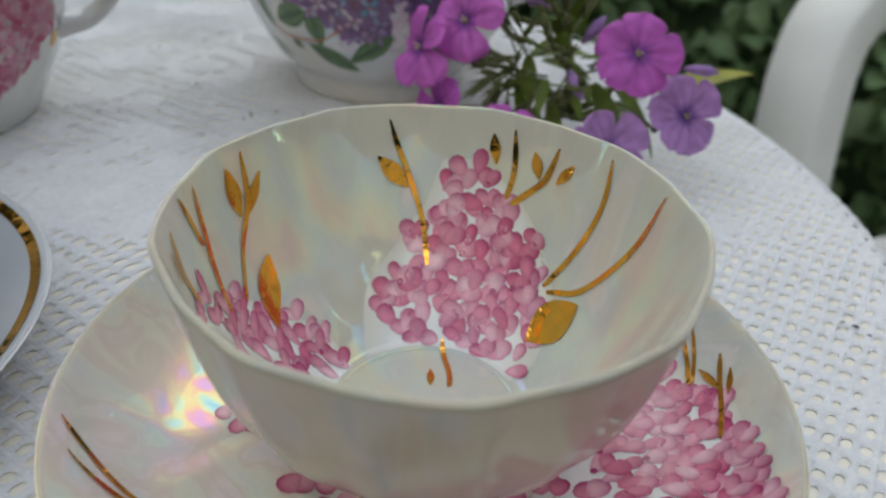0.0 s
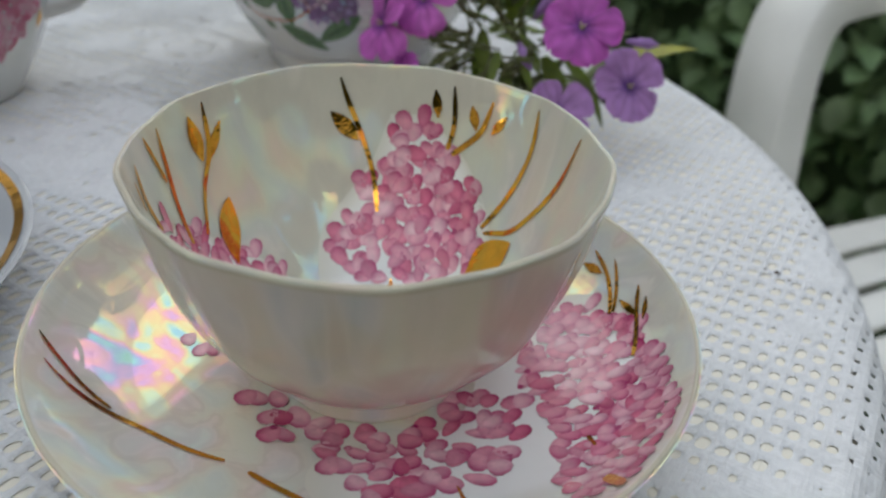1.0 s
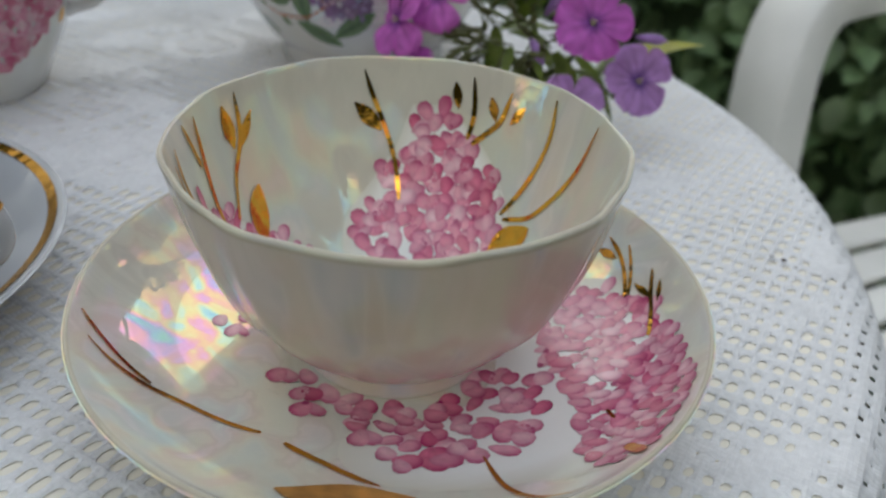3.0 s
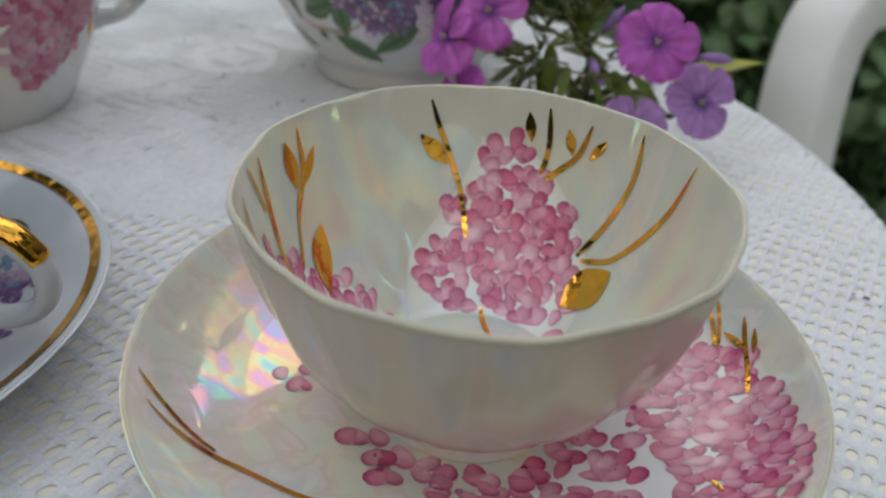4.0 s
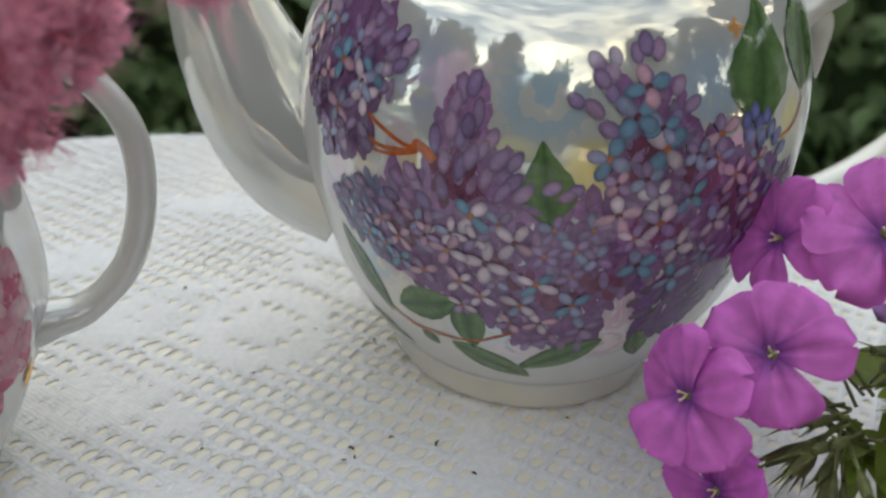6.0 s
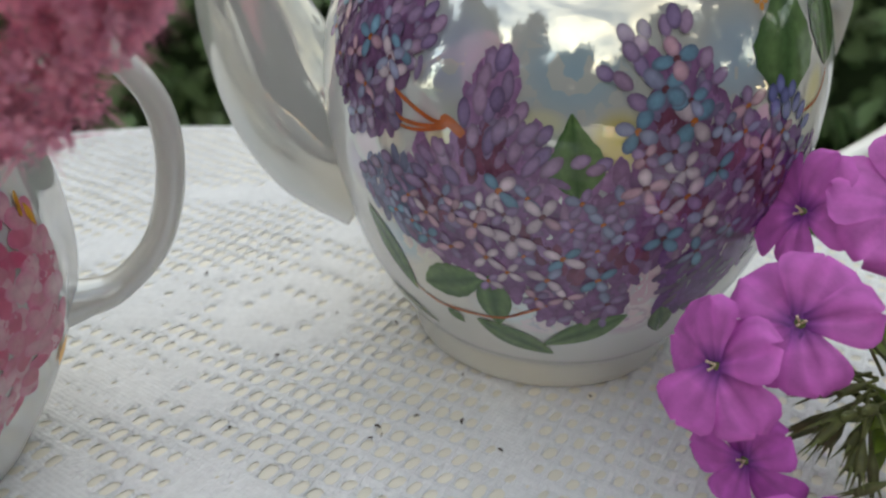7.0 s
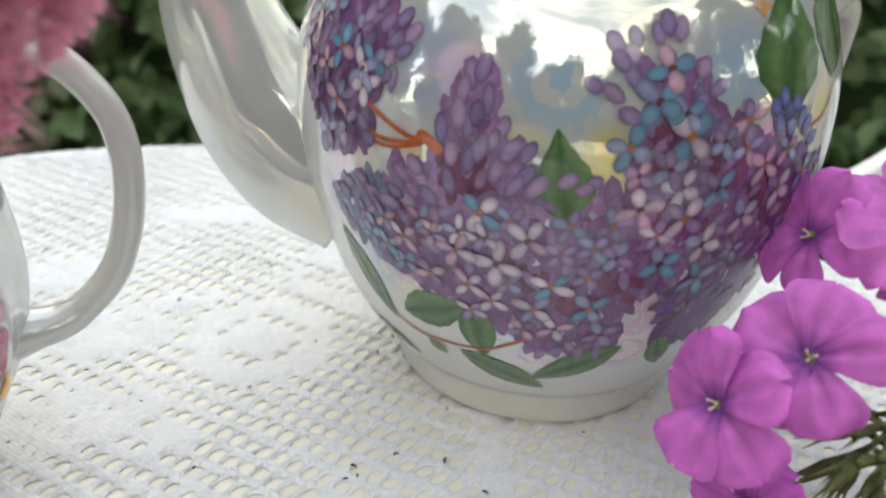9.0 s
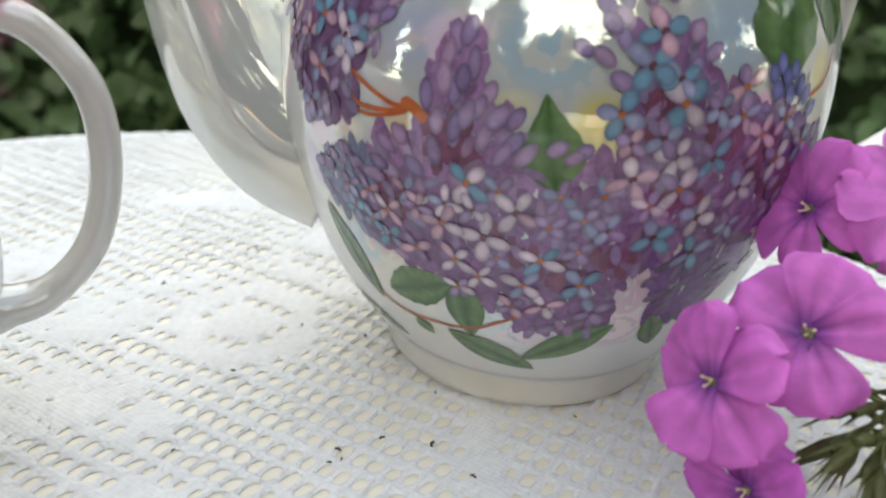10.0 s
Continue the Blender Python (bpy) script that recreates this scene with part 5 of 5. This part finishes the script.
for k in range(3):
    a = 2.1 * k
    tube(stamens, [(0.005 * U * math.cos(a), 0.005 * U * math.sin(a), 0), (0.02 * U * math.cos(a), 0.02 * U * math.sin(a), 0.03 * U), (0.028 * U * math.cos(a), 0.028 * U * math.sin(a), 0.055 * U)], [0.006 * U, 0.006 * U, 0.009 * U], 5)
stamens = finish(stamens, "stamens", STAMEN)
FLORETS = [  # centre, facing, tone, size
    ((1.16, 2.42, 1.02), (-0.05, -0.80, 0.60), 2, 1.0), ((1.58, 2.55, 0.57), (0.25, -0.75, 0.60), 1, 1.0), ((0.51, 3.13, 1.42), (-0.30, -0.72, 0.62), 0, 1.08),
    ((0.06, 2.85, 1.03), (-0.42, -0.62, 0.66), 0, 1.0), ((0.97, 3.10, 1.44), (0.35, -0.60, 0.72), 3, 1.05), ((1.03, 2.22, 0.45), (0.10, -0.85, 0.50), 1, 0.95),
    ((0.34, 2.17, 0.46), (-0.15, -0.80, 0.58), 2, 1.0), ((0.03, 2.27, 0.38), (-0.55, -0.72, 0.42), 2, 0.9), ((-0.08, 2.70, 0.46), (-0.70, -0.58, 0.22), 2, 0.85),
    ((-0.24, 2.82, 0.84), (-0.78, -0.52, 0.36), 0, 1.0), ((0.20, 3.34, 1.27), (-0.88, -0.25, 0.25), 0, 0.95), ((0.88, 2.10, 0.25), (0.0, -0.95, 0.20), 2, 0.8)]
rng = random.Random(14)
stalks = bmesh.new()
for n_f, (c, face, tone, size) in enumerate(FLORETS):
    z = Vector(face).normalized()
    q = z.to_track_quat("Z", "Y").to_matrix().to_4x4()
    at = Matrix.Translation((Vector(c) - ORIGIN) * U) @ q @ pose(0, 0, 0, 0, 0, rng.uniform(0, 72)) @ Matrix.Scale(size, 4)
    head = part("floret", throat, SEPAL, phlox, ("pale lilac-mauve" if tone == 1 else "violet-pink" if tone == 3 else "vivid magenta") + " five-petalled floret", at=at)
    part("stamens", stamens, STAMEN, head, at=Matrix.Scale(0.72, 4))
    for k in range(5):
        part("petal", PETALS[tone][rng.randrange(len(PETALS[tone]))], PHLOX, head, at=pose(0, 0, 0.002 * U * (k % 2), rng.uniform(-14, 14), rng.uniform(-14, 9), 72 * k + rng.uniform(-6, 6)) @ Matrix.Diagonal((rng.uniform(0.92, 1.06), rng.uniform(0.85, 1.05) * (0.82 if tone == 3 else 1.0), 1, 1)))
    back = (Vector(c) - z * 0.42 - ORIGIN) * U
    hub = (HUBS[WHICH[n_f]] - ORIGIN) * U
    stalk = bmesh.new()
    tube(stalk, [hub, (hub + back) / 2 + Vector((0, 0, 0.05 * U)), back], [0.016 * U, 0.014 * U, 0.012 * U], 6)
    part("stalk", stalk, STEM, phlox)
line = [(HUB - ORIGIN) * U] + [(Vector(p) - ORIGIN) * U for p in ((0.95, 3.1, 0.28), (1.2, 3.5, 0.12), (1.5, 4.0, 0.06), (1.75, 4.6, 0.05))]
for h in HUBS:
    tube(stalks, [(HUB - ORIGIN) * U, ((HUB + h) / 2 + Vector((0.03, 0, 0.03)) - ORIGIN) * U, (h - ORIGIN) * U], [0.034 * U, 0.03 * U, 0.024 * U], 7)
tube(stalks, line, [0.035 * U, 0.04 * U, 0.045 * U, 0.045 * U, 0.045 * U], 8)
part("stem", stalks, STEM, phlox, "branching green-brown flower stem")
calyx = bmesh.new()
tube(calyx, [(0, 0, 0), (0, 0, 0.08 * U), (0, 0, 0.16 * U)], [0.012 * U, 0.034 * U, 0.026 * U], 6)
for k in range(5):
    a = 2 * math.pi * k / 5
    o = Vector((math.cos(a), math.sin(a), 0))
    s = Vector((-math.sin(a), math.cos(a), 0)) * 0.012 * U
    v = [calyx.verts.new(p) for p in (o * 0.02 * U + Vector((0, 0, 0.14 * U)) + s, o * 0.02 * U + Vector((0, 0, 0.14 * U)) - s, o * 0.055 * U + Vector((0, 0, 0.255 * U)))]
    calyx.faces.new(v)
calyx = finish(calyx, "calyx", SEPAL)
FANS = (((0.42, 2.80, 0.76), (-0.80, -0.42, -0.05), 22), ((0.36, 2.72, 0.70), (-0.55, -0.65, -0.35), 14), ((0.46, 2.86, 0.86), (-0.55, 0.0, 0.55), 10), ((0.62, 2.55, 0.72), (-0.15, -0.75, -0.40), 18), ((0.76, 3.0, 0.98), (-0.35, -0.35, 0.45), 12),
        ((0.80, 2.62, 0.78), (0.30, -0.65, -0.15), 18), ((0.95, 2.75, 0.80), (0.45, -0.45, 0.15), 12), ((0.70, 2.70, 0.88), (0.0, -0.6, 0.25), 12))
for hub_at, way, count in FANS:
    for k in range(count):
        d = (Vector(way) + Vector((rng.gauss(0, 0.34), rng.gauss(0, 0.34), rng.gauss(0, 0.34)))).normalized()
        start = Vector(hub_at) + Vector((rng.uniform(-0.06, 0.06), rng.uniform(-0.06, 0.06), rng.uniform(-0.06, 0.06)))
        end = start + d * rng.uniform(0.08, 0.26)
        clear = True
        for c, face, tone, size in FLORETS:
            z = Vector(face).normalized()
            rel = end + d * 0.15 - Vector(c)
            if rel.dot(z) > -0.12 and (rel - z * rel.dot(z)).length < 0.36:
                clear = False
        if not clear:
            continue
        twig = bmesh.new()
        tube(twig, [(start - ORIGIN) * U, (end - ORIGIN) * U], 0.008 * U, 5)
        part("twig", twig, SEPAL, phlox)
        part("calyx", calyx, SEPAL, phlox, at=Matrix.Translation((end - ORIGIN) * U) @ d.to_track_quat("Z", "Y").to_matrix().to_4x4() @ Matrix.Diagonal((0.72, 0.72, rng.uniform(0.75, 1.15), 1)))
blades = [((1.45, 2.75, 0.62), (0.80, 0.55, 0.16), 0.95, 0.27), ((0.84, 3.04, 0.92), (0.30, -0.15, 0.95), 0.40, 0.52), ((0.72, 3.02, 0.95), (-0.35, -0.40, 0.45), 0.28, 0.45), ((0.50, 2.74, 0.86), (0.05, -0.45, -0.75), 0.40, 0.30),
          ((0.60, 2.72, 0.90), (-0.50, -0.20, 0.35), 0.28, 0.50), ((0.85, 2.78, 0.84), (0.50, -0.40, 0.20), 0.28, 0.40), ((1.00, 3.02, 0.78), (0.90, 0.15, 0.12), 0.66, 0.36), ((1.14, 2.98, 0.58), (0.42, -0.15, -0.42), 0.62, 0.46),
          ((0.62, 2.52, 0.78), (-0.20, -0.50, -0.60), 0.26, 0.34)]
blades += [((0.76, 2.58, 0.74), (0.30, -0.60, -0.40), 0.28, 0.34), ((0.68, 2.66, 0.92), (0.05, -0.30, 0.60), 0.24, 0.42), ((0.72, 2.98, 0.92), (0.05, -0.45, 0.55), 0.34, 0.50), ((0.90, 3.04, 0.86), (0.65, -0.25, 0.40), 0.34, 0.45), ((0.58, 2.80, 0.84), (-0.15, -0.55, 0.30), 0.30, 0.48), ((0.80, 2.74, 0.74), (0.25, -0.60, -0.10), 0.32, 0.42),
           ((0.56, 3.10, 0.72), (0.75, 0.20, 0.10), 0.46, 0.62), ((0.47, 2.88, 0.70), (0.14, -0.35, -0.85), 0.44, 0.34), ((0.60, 2.86, 0.78), (0.55, -0.40, 0.05), 0.40, 0.50), ((0.52, 2.84, 0.66), (0.60, -0.15, -0.35), 0.38, 0.42), ((0.66, 2.62, 0.60), (0.20, -0.50, -0.65), 0.42, 0.30),
           ((0.95, 2.70, 0.70), (0.40, -0.45, -0.65), 0.55, 0.40), ((0.84, 3.02, 0.96), (0.05, -0.30, 0.85), 0.34, 0.46)]
for h in HUBS:
    for k in range(8):
        a0 = 45 * k + rng.uniform(-20, 20)
        blades.append((tuple(h + Vector((0, 0, rng.uniform(-0.1, 0.05)))), (math.cos(radians(a0)), math.sin(radians(a0)) - 0.25, rng.uniform(-0.4, 0.6)), rng.uniform(0.16, 0.28), rng.uniform(0.28, 0.42)))
for c, d, size, ratio in blades:
    bm = bmesh.new()
    leaf_blade(bm, Matrix.Identity(4), size * U, ratio=ratio, n=8)
    x = Vector(d).normalized()
    side = x.cross(Vector((0, 0, 1))).normalized()
    up = side.cross(x)
    m = Matrix((x, side, up)).transposed().to_4x4()
    part("leaf", bm, YELLOW_LEAF if size > 0.9 else LEAF, phlox, at=Matrix.Translation((Vector(c) - ORIGIN) * U) @ m)
bud = bmesh.new()
tube(bud, [(0, 0, 0), (0, 0, 0.08 * U), (0, 0, 0.17 * U), (0, 0, 0.24 * U)], [0.012 * U, 0.034 * U, 0.04 * U, 0.006 * U], 8)
BUD = material("lilac_bud", (0.36, 0.20, 0.50), rough=0.6, grain=0.2, scale=200)
bud = finish(bud, "bud", BUD)
for c, d in (((0.74, 2.46, 0.88), (0.25, -0.45, -0.35)), ((1.52, 2.62, 0.88), (0.9, 0.05, -0.08)), ((0.86, 2.80, 0.94), (0.45, -0.1, 0.75)), ((0.66, 2.14, 0.36), (0.1, -0.5, -0.6)), ((0.66, 3.02, 1.08), (-0.7, -0.2, 0.35))):
    part("bud", bud, BUD, phlox, "closed lilac flower bud", at=Matrix.Translation((Vector(c) - ORIGIN) * U) @ Vector(d).to_track_quat("Z", "Y").to_matrix().to_4x4())

# ---- garden chair ----
chair = thing("garden_chair", (U * 8.2, U * 8.4, 0), "white moulded plastic garden armchair beside the table", "chair")
CO = Vector((8.2, 8.4, -TABLE / U))
AX, AY = Vector((0.876, 0.482, 0)), Vector((0.482, -0.876, 0))
POST = Vector((5.0, 9.75, 0))


def C(a, b, z):
    """A place on the chair in metres: a back along the arm, b across the seat, z over the table top (plan units)."""
    p = POST + AX * a + AY * b
    return (Vector((p.x, p.y, z)) - CO) * U


def ribbon(path, width_dir, width, thick, name, label=""):
    bm = bmesh.new()
    rings = []
    path = [Vector(p) for p in path]
    for i, p in enumerate(path):
        d = (path[min(i + 1, len(path) - 1)] - path[max(i - 1, 0)]).normalized()
        u = Vector(width_dir)
        u = (u - d * u.dot(d)).normalized()
        v = d.cross(u)
        prof = [(-1, -0.8), (-0.9, -1), (0.9, -1), (1, -0.8), (1, 0.8), (0.9, 1), (-0.9, 1), (-1, 0.8)]
        rings.append([bm.verts.new(p + u * (width / 2 * a) + v * (thick / 2 * b)) for a, b in prof])
    for a, b in zip(rings, rings[1:]):
        for k in range(8):
            bm.faces.new((a[k], a[(k + 1) % 8], b[(k + 1) % 8], b[k]))
    bm.faces.new(rings[0][::-1])
    bm.faces.new(rings[-1])
    bmesh.ops.recalc_face_normals(bm, faces=bm.faces)
    return part(name, bm, PLASTIC, chair, label)


for k in (1, -1):
    path = [C(p[0], p[1] if k > 0 else 9.4 - p[1], p[2]) for p in curve_points([(-0.9, 1.6, -13.8), (-0.35, 1.2, -8), (0.1, 0.85, -5), (0.45, 0.3, -2.4), (0.75, 0.03, -1.5), (1.15, -0.15, -0.95), (1.8, -0.25, -0.65), (3.5, -0.3, -0.6), (6.0, -0.2, -0.75), (8.6, 0.0, -1.1)], 5)]
    ribbon(path, AY, 1.15 * U, 0.8 * U, "arm", "broad rounded armrest running down into the front leg")
for k in range(9):
    b0 = 0.55 + 8.3 * (k + 0.5) / 9
    path = [C(a, b0, z) for a, z in ((-0.1, -5.25), (0.4, -5.0), (2.5, -5.05), (5.0, -5.2), (8.0, -5.4))]
    ribbon(path, AY, 0.72 * U, 0.14 * U, "seat_slat")
ribbon([C(0.1, b0, -5.28) for b0 in (0.3, 4.7, 9.1)], AX, 0.7 * U, 0.3 * U, "seat_rail")
ribbon([C(8.0, b0, -5.6) for b0 in (0.3, 4.7, 9.1)], AX, 0.7 * U, 0.3 * U, "seat_rail")
for k in range(7):
    b0 = 0.9 + 7.6 * (k + 0.5) / 7
    path = [C(a, b0, z) for a, z in ((8.2, -5.4), (8.8, -2.0), (9.4, 1.5), (9.9, 3.6))]
    ribbon(path, AY, 0.8 * U, 0.14 * U, "back_slat")
ribbon([C(9.9, b0, 3.6) for b0 in (0.6, 4.7, 8.8)], (0, 0, 1), 1.0 * U, 0.3 * U, "back_rail")
for b0 in (0.3, 9.1):
    ribbon([C(a, b0, z) for a, z in ((8.9, -0.9), (8.4, -5.2), (9.2, -9.5), (10.0, -13.84))], AY, 0.9 * U, 0.6 * U, "back_leg")

# ---- crumbs on the cloth ----
bm = bmesh.new()
tube(bm, [(-0.5, 0, 0), (-0.1, 0.12, 0.15), (0.5, -0.05, 0.05)], [0.14, 0.22, 0.1], 6)
bmesh.ops.scale(bm, vec=(0.027 * U,) * 3, verts=bm.verts)
crumb = finish(bm, "crumb", CRUMB)
rng = random.Random(4)
for x, y in ((-1.17, 3.78), (-0.5, 3.63), (-1.41, 3.43), (-1.60, 3.34), (-1.58, 3.28), (-1.63, 3.26), (-2.32, 3.30), (-1.18, 3.40), (-2.36, 5.23), (-1.92, 4.34), (-1.56, 4.26), (-2.81, 4.74), (-1.27, 2.57), (-1.25, 2.6), (2.28, 1.10), (2.39, 0.99), (2.34, 1.06), (-2.2, 3.9), (-1.0, 3.2)):
    ob = part("crumb", crumb, CRUMB, at=pose(*P(x, y, 0.012), 0, 0, rng.uniform(0, 360)) @ Matrix.Scale(rng.uniform(0.7, 1.4), 4))
    tagged(ob, "tiny dark dry crumb on the lace cloth", "crumb", "crumbs on the cloth")

# ---- pale cane behind the table ----
cane = bmesh.new()
line = [(Vector(p) - Vector((6.9, 19.3, 0))) * U for p in curve_points([(6.9, 19.3, -13.86), (6.95, 19.4, -10.0), (6.9, 19.5, -7.4), (6.7, 19.65, -6.75), (6.15, 20.0, -6.3), (5.6, 20.3, -6.1)], 4)]
tube(cane, line, list(np.linspace(0.0085, 0.0065, len(line))), 10)
ob = part("plant_cane", cane, CANE, at=pose(*P(6.9, 19.3, 0)))
tagged(ob, "pale beige bent plant cane standing by the hedge", "cane")
